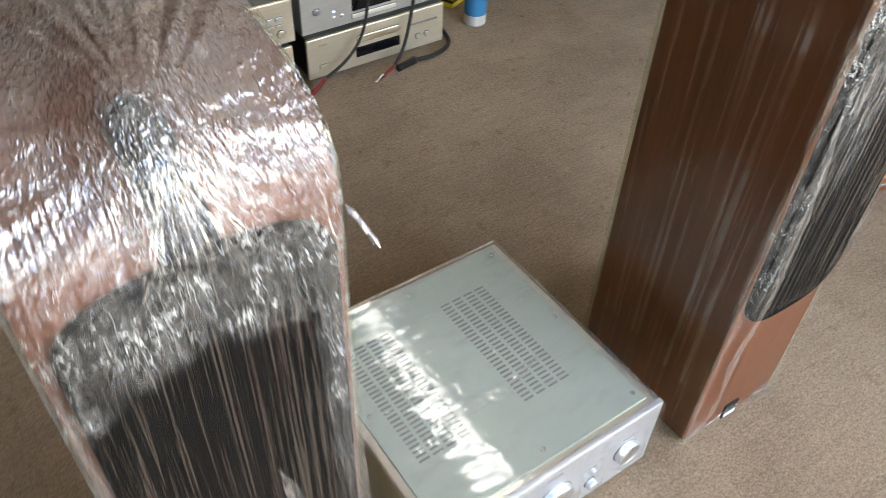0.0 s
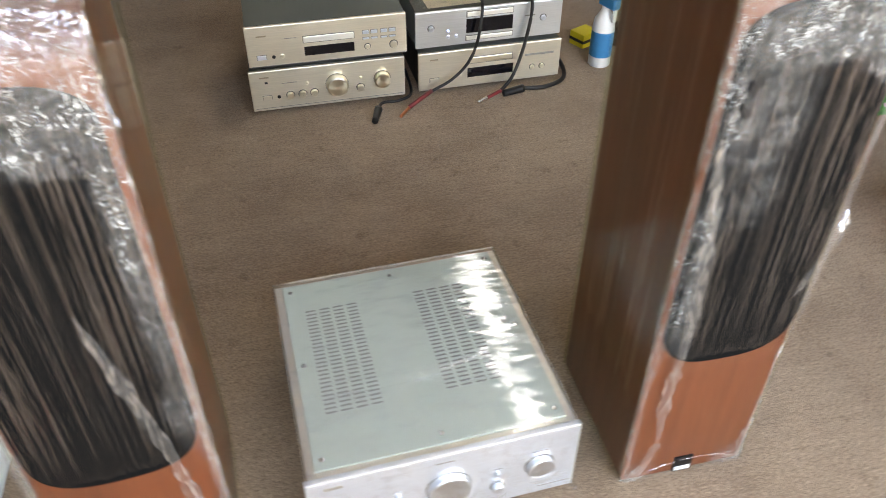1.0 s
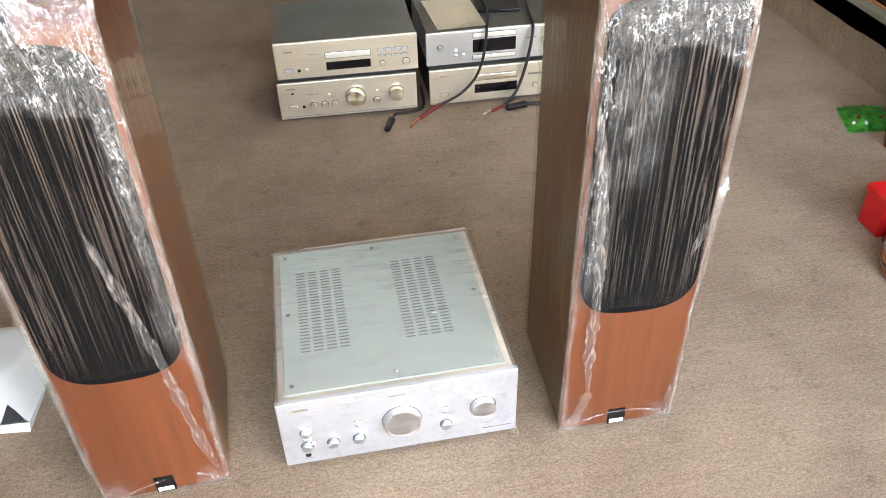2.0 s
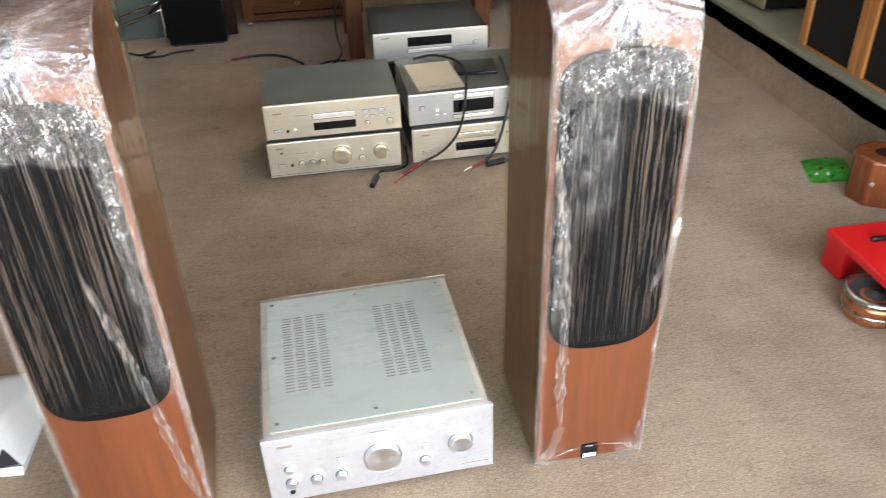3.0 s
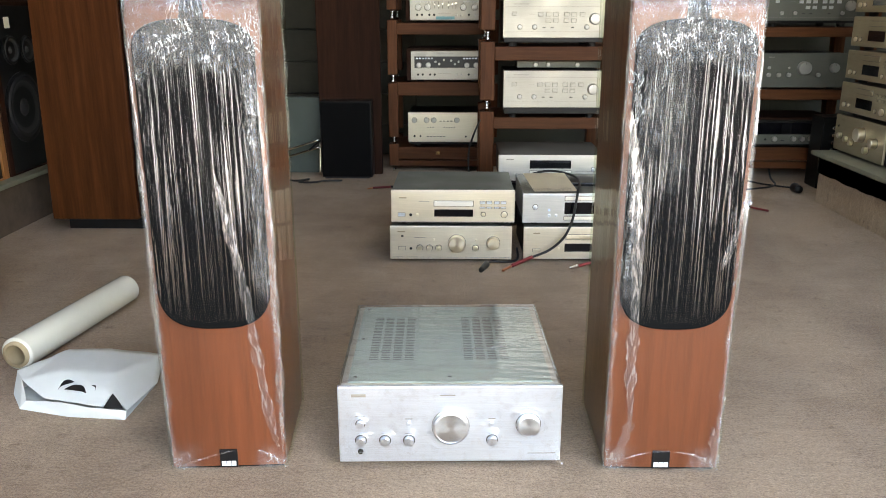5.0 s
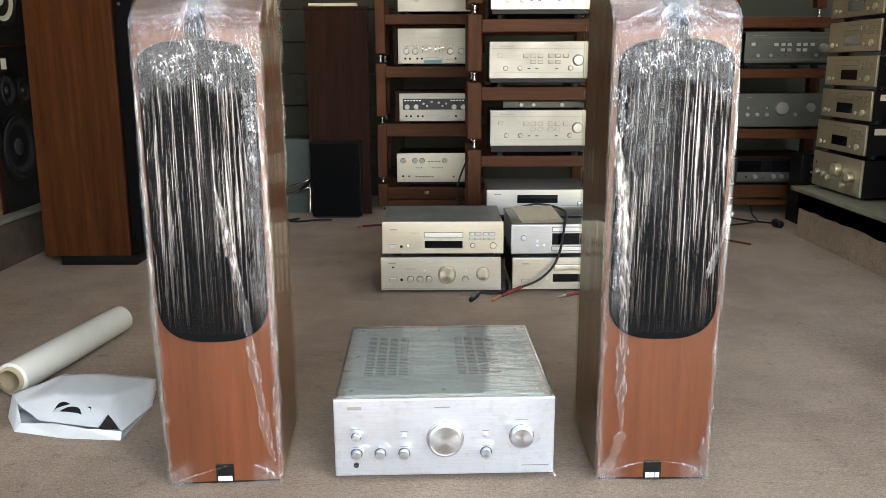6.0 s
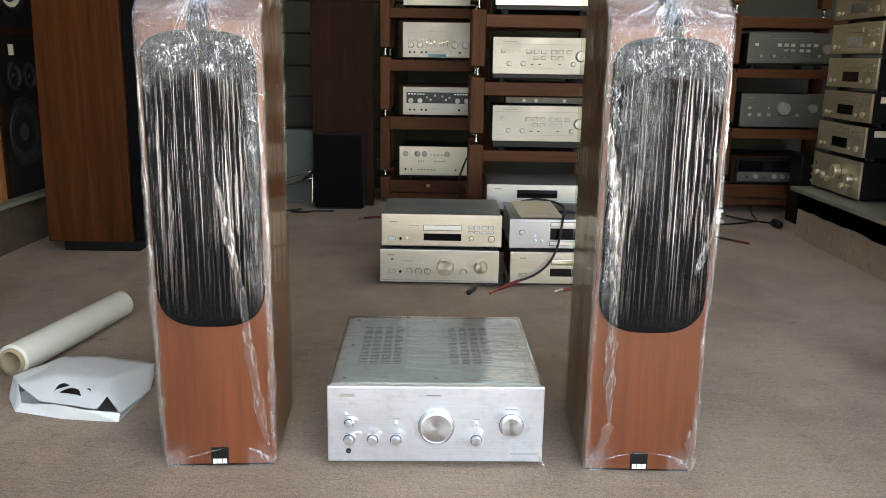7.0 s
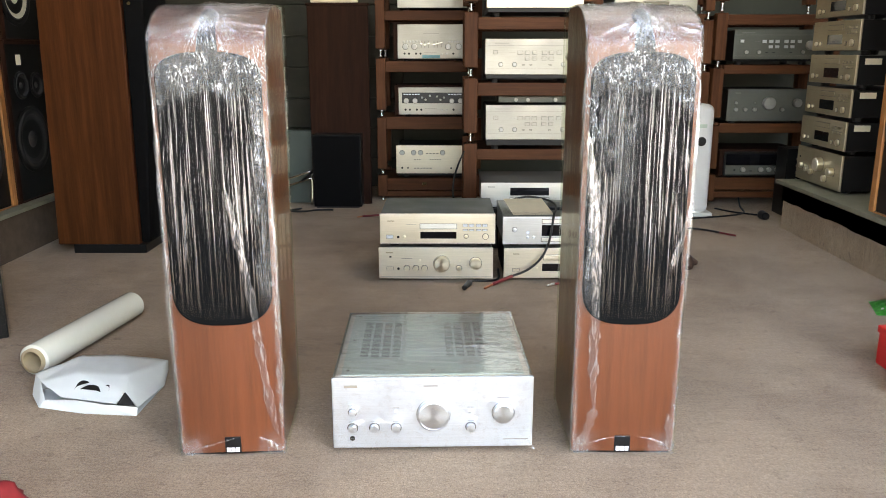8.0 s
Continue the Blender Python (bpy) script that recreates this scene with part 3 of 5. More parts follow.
    for i in range(nu):
        for j in range(nv):
            bm.faces.new((rows[i][j], rows[i + 1][j], rows[i + 1][j + 1], rows[i][j + 1]))
    part("front_wrap", bm, FILM, t, "clear stretch film, pleated down the front and gathered over the top", True)

    def roof(y):
        return TOP if y >= RUN else KNEE + (TOP - KNEE) * math.sqrt(max(0.0, 1 - (1 - max(y, 0) / RUN) ** 2))

    for side in (-1, 1):
        def flank(u, v):
            y = -0.003 + (DEPTH + 0.006) * u
            z = 0.003 + roof(y) * v
            w = 0.0014 * n3(y * 22, z * 1.3, seed + side) + 0.0009 * abs(n3(y * 70, z * 2.0, seed + 2 * side)) + 0.0022 * n3(y * 60, z * 45, seed) * sstep(0.80, 0.93, z) + 0.007 * sstep(0.3, 0.85, z) * sstep(0.04, 0.26, y) * (1 - 0.7 * sstep(0.255, 0.276, y))
            return Vector((side * (W2 + 0.0032 + w), y, z))
        part("side_wrap", add_grid(bmesh.new(), 60, 90, flank), FILMSIDE, t, "clear stretch film pulled flat", True)

    def rear(u, v):
        x = (u - 0.5) * 0.226
        return Vector((x, DEPTH + 0.004 + 0.0015 * n3(x * 60, v * 2, seed), 0.003 + TOP * v))
    part("back_wrap", add_grid(bmesh.new(), 40, 30, rear), FILMSIDE, t, "", True)
    # tight folds that run together at the tweeter
    for k in range(40):
        a = radians(-100 + 200 * (k + 0.9 * n3(k * 1.7, seed, 0.3)) / 39)
        far = 0.080 + 0.09 * abs(n3(k * 2.3, seed, 4.4)) - 0.02 * abs(math.sin(a))
        pts = []
        for q in range(6):
            r = 0.016 + (far - 0.016) * q / 5
            x, s = max(-0.108, min(0.108, r * math.sin(a))), KNEE + 0.075 - r * math.cos(a)
            p = over(x, s)[0]
            ny, nz = profile(s)[2:]
            pts.append((p.x, p.y + ny * 0.002, p.z + nz * 0.002))
        part("film_fold", ribbon(pts, 0.0022 + 0.004 * abs(n3(k * 1.3, seed, 9.1)), seed + 20 + k, 0.0008, 5), FOLD, t, "", True)
    for k, (pts, w) in enumerate(folds):
        part("film_fold", ribbon(pts, w * 2.3, seed + k), FOLD, t, "milky twisted fold of film", True)
    return t


speaker(pose(-0.432, -0.017, 0, 0, 0, 4.0), "cherry floorstanding speaker with black grille, wrapped in clear stretch film", 3.1, 1,
        [([(0.02, -0.022, 0.60), (0.045, -0.020, 0.45), (0.062, -0.016, 0.34), (0.070, -0.007, 0.24), (0.088, -0.007, 0.10), (0.098, -0.007, 0.05)], 0.012),
         ([(0.101, -0.012, 0.74), (0.107, -0.009, 0.55), (0.109, -0.008, 0.38), (0.110, -0.007, 0.20), (0.106, -0.007, 0.04)], 0.008),
         ([(-0.107, -0.010, 0.80), (-0.109, -0.008, 0.55), (-0.110, -0.007, 0.30), (-0.108, -0.007, 0.10)], 0.006),
         ([(-0.095, -0.007, 0.012), (-0.07, -0.008, 0.022), (-0.03, -0.007, 0.034), (0.01, -0.007, 0.045)], 0.010),
         ([(0.06, -0.007, 0.045), (0.085, -0.008, 0.03), (0.10, -0.007, 0.012)], 0.010),
         ([(0.106, -0.012, 0.850), (0.112, -0.022, 0.838), (0.120, -0.036, 0.818)], 0.004)])
speaker(pose(0.411, -0.006, 0, 0, 0, 0.0), "cherry floorstanding speaker with black grille, wrapped in film, loose strip hanging", 8.4, -1,
        [([(-0.104, -0.016, 0.70), (-0.092, -0.019, 0.60), (-0.078, -0.019, 0.45), (-0.074, -0.016, 0.33), (-0.072, -0.007, 0.22), (-0.066, -0.008, 0.10)], 0.014),
         ([(-0.066, -0.008, 0.11), (-0.08, -0.009, 0.06), (-0.102, -0.007, 0.012)], 0.016),
         ([(0.112, -0.012, 0.56), (0.102, -0.026, 0.53), (0.088, -0.022, 0.47), (0.074, -0.020, 0.42)], 0.008),
         ([(-0.07, -0.007, 0.03), (-0.03, -0.008, 0.043), (0.02, -0.007, 0.046), (0.07, -0.008, 0.036), (0.10, -0.007, 0.012)], 0.009),
         ([(0.092, -0.007, 0.10), (0.098, -0.008, 0.05), (0.102, -0.007, 0.012)], 0.010),
         ([(0.109, -0.009, 0.80), (0.111, -0.008, 0.60), (0.111, -0.007, 0.35)], 0.005)])


# ---------- hi-fi components ----------
def knob_profile(r, d):
    return [(r * 1.04, 0.0), (r * 1.04, d * 0.12), (r, d * 0.16), (r, d * 0.86), (r * 0.97, d * 0.93), (r * 0.88, d), (r * 0.86, d - 0.0004), (r * 0.4, d + r * 0.012), (0.0006, d + r * 0.018)]


def component(name, m, w, h, d, face, body, feats, label, category="amplifier", group="", lid=None, feet=0.012, base=0.0, lip=0.0):
    """A hi-fi unit: local origin on its support under the middle of the front panel, which looks to -y."""
    t = thing(name, m, label, category, group)
    part("body", box(-w / 2 + 0.006, w / 2 - 0.006, 0.002, d, feet, h - 0.003, 0.002), body, t)
    if lid:
        part("lid", box(-w / 2 + 0.004, w / 2 - 0.004, 0.003, d + 0.002, h - 0.003, h - 0.0005), lid, t)
    part("front_panel", box(-w / 2, w / 2, -0.009, 0.002, feet + base, h, 0.0025), face, t)
    for x in (-w / 2 + 0.05, w / 2 - 0.05):
        for y in (0.05, d - 0.06):
            part("foot", lathe([(0.018, 0.0), (0.021, feet)], 14, pose(x, y, 0)), RUBBER, t)
    F = pose(0, -0.009, 0)
    for f in feats:
        k, x, z = f[0], f[1], f[2]
        if k == "knob":
            r, dep, ma = f[3], f[4], f[5]
            kn = part("knob", lathe(knob_profile(r, dep), 40, pose(x, -0.009, z) @ FACE, cap1=False), ma, t, "turned metal knob", False)
            if r > 0.0065:
                g = r + 0.0022
                part("ring", lathe([(g, 0.0), (g, 0.0010), (r * 1.02, 0.0012)], 40, pose(x, -0.009, z) @ FACE, cap1=False), RINGDARK, kn)
            if ma not in (SPUN, SPUNGOLD):
                part("pointer", box(x - 0.0008, x + 0.0008, -0.0100 - dep - r * 0.05, -0.009 - dep * 0.97, z + r * 0.55, z + r * 0.9), PRINT, kn)
        elif k == "button":
            bt = part("button", box(x - f[3] / 2, x + f[3] / 2, -0.0135, -0.008, z - f[4] / 2, z + f[4] / 2, 0.001, 1), f[5], t)
            if f[3] > 0.0155:
                part("bezel", box(x - f[3] / 2 - 0.0012, x + f[3] / 2 + 0.0012, -0.0098, -0.0085, z - f[4] / 2 - 0.0012, z + f[4] / 2 + 0.0012), BEZEL, bt)
        elif k == "display":
            part("display", box(x - f[3] / 2, x + f[3] / 2, -0.0098, -0.0085, z - f[4] / 2, z + f[4] / 2), DISPLAY, t, "dark display window")
        elif k == "drawer":
            dr = part("disc_drawer", box(x - f[3] / 2, x + f[3] / 2, -0.0125, -0.0085, z - f[4] / 2, z + f[4] / 2, 0.0015), DRAWERLIGHT if f[5] is CHROME else f[5], t, "bright disc drawer front")
            part("drawer_gap", box(x - f[3] / 2 - 0.002, x + f[3] / 2 + 0.002, -0.0098, -0.0086, z - f[4] / 2 - 0.002, z + f[4] / 2 + 0.002), BEZEL, dr)
        elif k == "bar":
            part("marking", box(x - f[3] / 2, x + f[3] / 2, -0.0096, -0.0088, z - f[4] / 2, z + f[4] / 2), TANPRINT if f[5] is BRASS else f[5], t)
        elif k == "hole":
            part("socket", lathe([(f[3], 0.0), (f[3], 0.002), (f[3] * 0.7, 0.0025)], 20, pose(x, -0.009, z) @ FACE), BLACKPLASTIC, t)
        elif k == "slider":
            part("slider_slot", box(x - 0.0012, x + 0.0012, -0.0097, -0.0088, z - 0.017, z + 0.017), BLACKPLASTIC, t)
            part("slider_cap", box(x - 0.003, x + 0.003, -0.013, -0.0088, z + f[3] - 0.0025, z + f[3] + 0.0025), CHROME, t)
        elif k == "led":
            part("indicator", lathe([(0.002, 0), (0.002, 0.001)], 10, pose(x, -0.009, z) @ FACE), BLUELED, t, "blue indicator lamp")
    return t


# wrapped amplifier between the speakers
AMP_W, AMP_H, AMP_D = 0.434, 0.175, 0.425
feats = [("knob", 0.001, 0.090, 0.0345, 0.013, SPUN), ("knob", 0.152, 0.093, 0.0225, 0.012, SPUN)]
feats += [("knob", x, 0.060, 0.0095, 0.011, SPUN) for x in (-0.174, -0.127, -0.080, 0.082)]
feats += [("knob", -0.174, 0.096, 0.0075, 0.010, SPUN), ("knob", -0.080, 0.096, 0.0045, 0.006, SPUN), ("knob", 0.081, 0.096, 0.0045, 0.006, SPUN)]
feats += [("hole", -0.175, 0.036, 0.0055), ("bar", -0.176, 0.156, 0.028, 0.006, RACKSILVER), ("bar", -0.005, 0.156, 0.03, 0.002, PRINT), ("bar", 0.18, 0.030, 0.055, 0.0014, PRINT)]
feats += [("bar", x, 0.074, 0.014, 0.0013, PRINT) for x in (-0.174, -0.127, -0.080, 0.082)]
feats += [("bar", -0.174, 0.112, 0.018, 0.0013, PRINT), ("bar", -0.080, 0.106, 0.014, 0.0013, PRINT), ("bar", 0.081, 0.106, 0.014, 0.0013, PRINT), ("bar", 0.152, 0.128, 0.026, 0.0013, PRINT)]
amp = component("amplifier", pose(0.0, 0.008, 0, 0, 0, 1.8), AMP_W, AMP_H, AMP_D, SILVER, CHAMPAGNE, feats,
                "large silver integrated amplifier wrapped in clear film on the carpet", lid=None)
part("top_cover", box(-0.198, 0.198, 0.012, AMP_D - 0.006, AMP_H - 0.0032, AMP_H + 0.0008, 0.001), LID, amp, "grey painted top cover with vent slots")
# vent slots as thin raised bars, the shade inside them put into their grey
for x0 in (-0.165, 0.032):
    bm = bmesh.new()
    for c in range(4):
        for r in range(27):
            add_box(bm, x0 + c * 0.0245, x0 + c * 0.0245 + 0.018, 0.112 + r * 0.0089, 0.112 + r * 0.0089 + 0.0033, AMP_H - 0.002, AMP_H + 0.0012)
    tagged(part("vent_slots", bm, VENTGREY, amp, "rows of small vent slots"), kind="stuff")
for x, y in ((-0.185, 0.03), (0.0, 0.03), (0.185, 0.03), (-0.185, 0.22), (0.185, 0.22), (-0.185, 0.40), (0.0, 0.40), (0.185, 0.40)):
    part("screw", lathe([(0.0045, 0), (0.0042, 0.0016), (0.002, 0.002)], 14, pose(x, y, AMP_H + 0.0008)), CHROME, amp)


def amp_top(u, v):
    x, y = (u - 0.5) * 0.430, -0.012 + v * 0.444
    w = 0.0004 * n3(x * 14 + y * 30, y * 60, 1.7) + 0.0002 * abs(n3(x * 26 + y * 20, y * 150, 5.2)) * sstep(0.06, 0.16, y + 0.04 * n3(x * 9, 1, 1))
    band = math.exp(-((y - 0.15 - 0.03 * x / 0.2) / 0.008) ** 2) + 0.8 * math.exp(-((x + 0.06) / 0.006) ** 2) * (1 if y > 0.1 else 0.5)
    crush = sstep(0.05, 0.0, min(v * 0.444, abs(x - 0.22) * 1.5 + 0.01)) * 0.5
    w += (0.0006 * band + 0.0003 * crush) * (0.5 + n3(x * 110, y * 110, 2.0))
    edge = max(sstep(0.207, 0.215, abs(x)), sstep(0.01, 0.0, v * 0.444), sstep(0.434, 0.444, v * 0.444))
    return Vector((x, y, AMP_H + 0.0045 + w - 0.0042 * edge))


part("top_wrap", add_grid(bmesh.new(), 170, 190, amp_top), FILMLID, amp, "wrinkled clear film over the top", True)


def amp_front(u, v):
    x, z = (u - 0.5) * 0.440, 0.008 + v * (AMP_H - 0.004)
    tent = 0.0
    for kx, kz, r, d in ((0.001, 0.090, 0.040, 0.015), (0.152, 0.093, 0.028, 0.014), (-0.174, 0.062, 0.018, 0.012), (-0.127, 0.060, 0.014, 0.012), (-0.080, 0.060, 0.014, 0.012), (0.082, 0.060, 0.014, 0.012), (-0.174, 0.096, 0.012, 0.011)):
        q = math.hypot(x - kx, z - kz)
        tent = max(tent, d * min(1.0, max(0.0, 1 - (q - r) / (0.016))) ** 1.6)
    w = 0.0008 * abs(n3(x * 40, z * 50, 3.3)) * (1 + 30 * tent) + 0.002 * n3(x * 120, z * 120, 1) * sstep(0.19, 0.215, abs(x)) * sstep(0.05, 0.02, z)
    return Vector((x, -0.0125 - tent - w, z))


part("front_wrap", add_grid(bmesh.new(), 170, 70, amp_front), FILMFACE, amp, "tight clear film over the front", True)
for side in (-1, 1):
    def amp_side(u, v):
        y, z = -0.012 + 0.444 * u, 0.006 + (AMP_H - 0.003) * v
        return Vector((side * (0.2140 + 0.001 * n3(y * 40, z * 60, side)), y, z))
    part("side_wrap", add_grid(bmesh.new(), 60, 30, amp_side), FILMSIDE, amp, "", True)
part("film_tab", ribbon([(0.208, -0.014, 0.03), (0.214, -0.017, 0.018), (0.219, -0.019, 0.008)], 0.012, 4.4), FOLD, amp, "loose gathered film end", True)
part("film_crease", tube([(-0.20, 0.15, 0.1805), (-0.08, 0.138, 0.181), (0.02, 0.142, 0.181), (0.10, 0.165, 0.181), (0.20, 0.18, 0.1805)], 0.0003, 6), FOLD, amp, "raised crease in the film", True)


def cd_feats(x_disp=-0.005, drawer=SILVER, gold=False):
    ma = CHAMPAGNE if gold else SILVER
    f = [("drawer", x_disp, 0.084, 0.136, 0.017, drawer), ("display", x_disp, 0.050, 0.136, 0.026)]
    f += [("button", -0.180, 0.044, 0.024, 0.012, ma), ("hole", -0.148, 0.043, 0.005), ("knob", -0.125, 0.043, 0.006, 0.004, SPUNGOLD)]
    for r in range(2):
        f += [("button", 0.104 + c * 0.023 + (0.004 if c > 1 else 0), 0.088 - r * 0.018, 0.017, 0.009 if r == 0 else 0.004, ma) for c in range(4)]
    f += [("knob", 0.107, 0.046, 0.007, 0.005, SPUNGOLD), ("knob", 0.180, 0.045, 0.010, 0.006, SPUNGOLD)]
    f += [("bar", -0.175, 0.104, 0.026, 0.004, BRASS), ("bar", -0.10, 0.092, 0.035, 0.0014, PRINT), ("bar", 0.0, 0.018, 0.42, 0.0012, PRINT)]
    return f


G = "stacked players behind the speakers"
component("stereo_amplifier", pose(-0.013, 1.352, 0), 0.434, 0.134, 0.36, CHAMPAGNE, BLACKMETAL,
          [("knob", 0.022, 0.072, 0.030, 0.024, SPUNGOLD), ("knob", 0.151, 0.074, 0.022, 0.022, SPUNGOLD)]
          + [("knob", x, 0.054, 0.0100, 0.012, SPUNGOLD) for x in (-0.110, -0.076, -0.043, 0.088)]
          + [("knob", 0.090, 0.084, 0.004, 0.004, SPUNGOLD), ("knob", -0.060, 0.085, 0.004, 0.004, SPUNGOLD), ("button", -0.174, 0.053, 0.024, 0.011, CHAMPAGNE), ("hole", -0.142, 0.052, 0.005),
             ("bar", -0.172, 0.098, 0.008, 0.006, BLACKINK), ("bar", -0.176, 0.114, 0.026, 0.004, BRASS), ("bar", -0.11, 0.092, 0.04, 0.0016, PRINT), ("bar", 0.0, 0.020, 0.42, 0.0012, PRINT)],
          "champagne stereo amplifier under a disc player", group=G, lid=DARKLID)
component("disc_player", pose(-0.006, 1.345, 0.134), 0.434, 0.132, 0.33, CHAMPAGNE, DARKLID, cd_feats(0.003, CHROME), "champagne disc player stacked on an amplifier", "disc player", G, lid=DARKLID, feet=0.016)
component("disc_player", pose(0.462, 1.362, 0, 0, 0, 1.0), 0.434, 0.130, 0.34, CHAMPAGNE, BLACKMETAL,
          [("drawer", 0.0, 0.094, 0.13, 0.018, SPUNGOLD), ("display", 0.0, 0.055, 0.14, 0.030), ("button", -0.170, 0.045, 0.026, 0.010, CHAMPAGNE), ("knob", -0.09, 0.052, 0.004, 0.003, SPUNGOLD),
           ("knob", 0.13, 0.05, 0.007, 0.005, SPUNGOLD), ("knob", 0.16, 0.05, 0.007, 0.005, SPUNGOLD), ("bar", 0.15, 0.09, 0.09, 0.006, PRINT), ("bar", -0.17, 0.108, 0.024, 0.004, BRASS)],
          "champagne disc player under a silver player", "disc player", G, lid=DARKLID)
component("disc_player", pose(0.456, 1.368, 0.130, 0, 0, 1.0), 0.434, 0.120, 0.35, COOLSILVER, COOLSILVER,
          [("drawer", 0.0, 0.103, 0.135, 0.014, CHROME), ("display", 0.0, 0.068, 0.138, 0.042), ("drawer", 0.0, 0.032, 0.138, 0.012, CHROME), ("knob", -0.172, 0.072, 0.008, 0.008, SPUN),
           ("knob", -0.122, 0.042, 0.005, 0.004, SPUN), ("knob", -0.098, 0.042, 0.005, 0.004, SPUN), ("led", -0.122, 0.060), ("bar", 0.12, 0.08, 0.03, 0.003, PRINT), ("knob", 0.16, 0.07, 0.008, 0.006, SPUN)],
          "silver disc player with a blue lamp, paper on its lid", "disc player", G, lid=DULLGREY, feet=0.014)
component("power_supply", pose(0.41, 1.86, 0), 0.43, 0.185, 0.33, BLACKMETAL, BLACKMETAL, [("bar", 0, 0.1, 0.3, 0.002, PRINT)], "plain black unit standing under a silver player", "amplifier", G, feet=0.01)
component("disc_player", pose(0.392, 1.845, 0.185), 0.434, 0.118, 0.34, WARMSILVER, BLACKMETAL,
          [("display", -0.005, 0.080, 0.168, 0.034), ("drawer", -0.005, 0.046, 0.168, 0.014, CHROME), ("bar", -0.17, 0.10, 0.03, 0.004, PRINT), ("bar", 0.14, 0.052, 0.09, 0.0014, PRINT), ("knob", 0.17, 0.06, 0.008, 0.006, SPUN)],
          "silver disc player standing behind the stacks", "disc player", G, lid=BLACKMETAL)

# paper, disc case and cables on and round the stacks
paper = thing("ridged_paper", pose(0.330, 1.378, 0.2505, 0, 0, 3), "cream ridged paper sheet in a clear sleeve on a player", "paper")
bm = add_grid(bmesh.new(), 60, 12, lambda u, v: Vector((-0.07 + 0.155 * u + 0.02 * (1 - v), -0.004 + 0.17 * v, 0.004 + 0.0005 * math.sin(u * 130) + 0.032 * v)))
bmesh.ops.solidify(bm, geom=list(bm.faces), thickness=0.0012)
part("sheet", bm, PAPER, paper, "", True)
part("sleeve", add_grid(bmesh.new(), 20, 30, lambda u, v: Vector((-0.085 + 0.17 * u, -0.008 + 0.33 * v, 0.006 + 0.024 * v * (1.4 - v) + 0.0015 * n3(u * 5, v * 9, 2)))), FILMFACE, paper, "clear plastic sleeve", True)
case = thing("disc_case", pose(0.50, 1.545, 0.2505, 0, 0, -6), "dark plastic disc case lying on a silver player", "disc case")
part("case_lid", box(-0.07, 0.07, -0.062, 0.062, 0.0, 0.010, 0.0015), DISPLAY, case)
part("case_tray", box(-0.069, 0.069, -0.061, 0.061, 0.010, 0.0116), BLACKPLASTIC, case)


def cable(pts, r, label, ends=(), material=CABLE):
    t = thing("cable", pose(0, 0, 0), label, "cable")
    part("sheath", tube(pts, r * 0.78), material, t, "", True)
    for k, p, q, rr, ma in ends:
        part(k, tube([p, tuple((a + b) / 2 for a, b in zip(p, q)), q], rr, 10, 4), ma, t, "", True)
    return t


cable([(0.30, 1.66, 0.262), (0.36, 1.645, 0.276), (0.42, 1.61, 0.274), (0.455, 1.54, 0.268), (0.450, 1.44, 0.264), (0.432, 1.36, 0.262), (0.425, 1.335, 0.235), (0.412, 1.328, 0.16), (0.385, 1.325, 0.10), (0.335, 1.32, 0.055), (0.27, 1.31, 0.030)], 0.0058,
      "thick black braided cable over the players, red wire end", [("red_lead", (0.275, 1.312, 0.032), (0.20, 1.27, 0.012), 0.0065, REDCABLE), ("bare_tip", (0.20, 1.27, 0.012), (0.168, 1.235, 0.006), 0.0045, COPPER)])
cable([(0.235, 1.50, 0.008), (0.225, 1.36, 0.008), (0.18, 1.315, 0.012), (0.13, 1.305, 0.016), (0.11, 1.27, 0.014)], 0.0055,
      "black lead on the carpet ending in a plug", [("plug", (0.113, 1.278, 0.014), (0.092, 1.215, 0.013), (0.012, 0.009), BLACKPLASTIC)])
cable([(0.60, 1.60, 0.266), (0.58, 1.42, 0.264), (0.575, 1.345, 0.245), (0.555, 1.330, 0.14), (0.52, 1.315, 0.05), (0.475, 1.29, 0.016)], 0.0065,
      "black cable down a player front, red wire end", [("red_lead", (0.478, 1.292, 0.018), (0.43, 1.27, 0.012), 0.0055, REDCABLE), ("plug", (0.43, 1.27, 0.012), (0.40, 1.255, 0.010), (0.007, 0.004), CHROME)])
cable([(0.70, 1.62, 0.01), (0.715, 1.45, 0.010), (0.69, 1.34, 0.010), (0.62, 1.30, 0.010), (0.55, 1.30, 0.012)], 0.0085,
      "thick black lead curling on the carpet with a plug", [("plug", (0.55, 1.30, 0.013), (0.485, 1.285, 0.012), (0.012, 0.010), BLACKPLASTIC)])
cable([(-0.10, 2.43, 0.008), (-0.17, 2.53, 0.010), (-0.25, 2.58, 0.010), (-0.33, 2.585, 0.010)], 0.008,
      "black lead on the carpet with a red wire end", [("red_lead", (-0.33, 2.585, 0.010), (-0.42, 2.565, 0.008), 0.006, REDCABLE), ("bare_tip", (-0.42, 2.565, 0.008), (-0.445, 2.55, 0.006), 0.0035, COPPER)])
cable([(0.115, 2.435, 0.37), (0.085, 2.43, 0.30), (0.062, 2.43, 0.22), (0.062, 2.42, 0.12), (0.075, 2.41, 0.05), (0.03, 2.385, 0.012), (-0.02, 2.40, 0.009), (0.03, 2.43, 0.009), (0.09, 2.42, 0.010)], 0.006, "black cable hanging from the rack to the carpet")
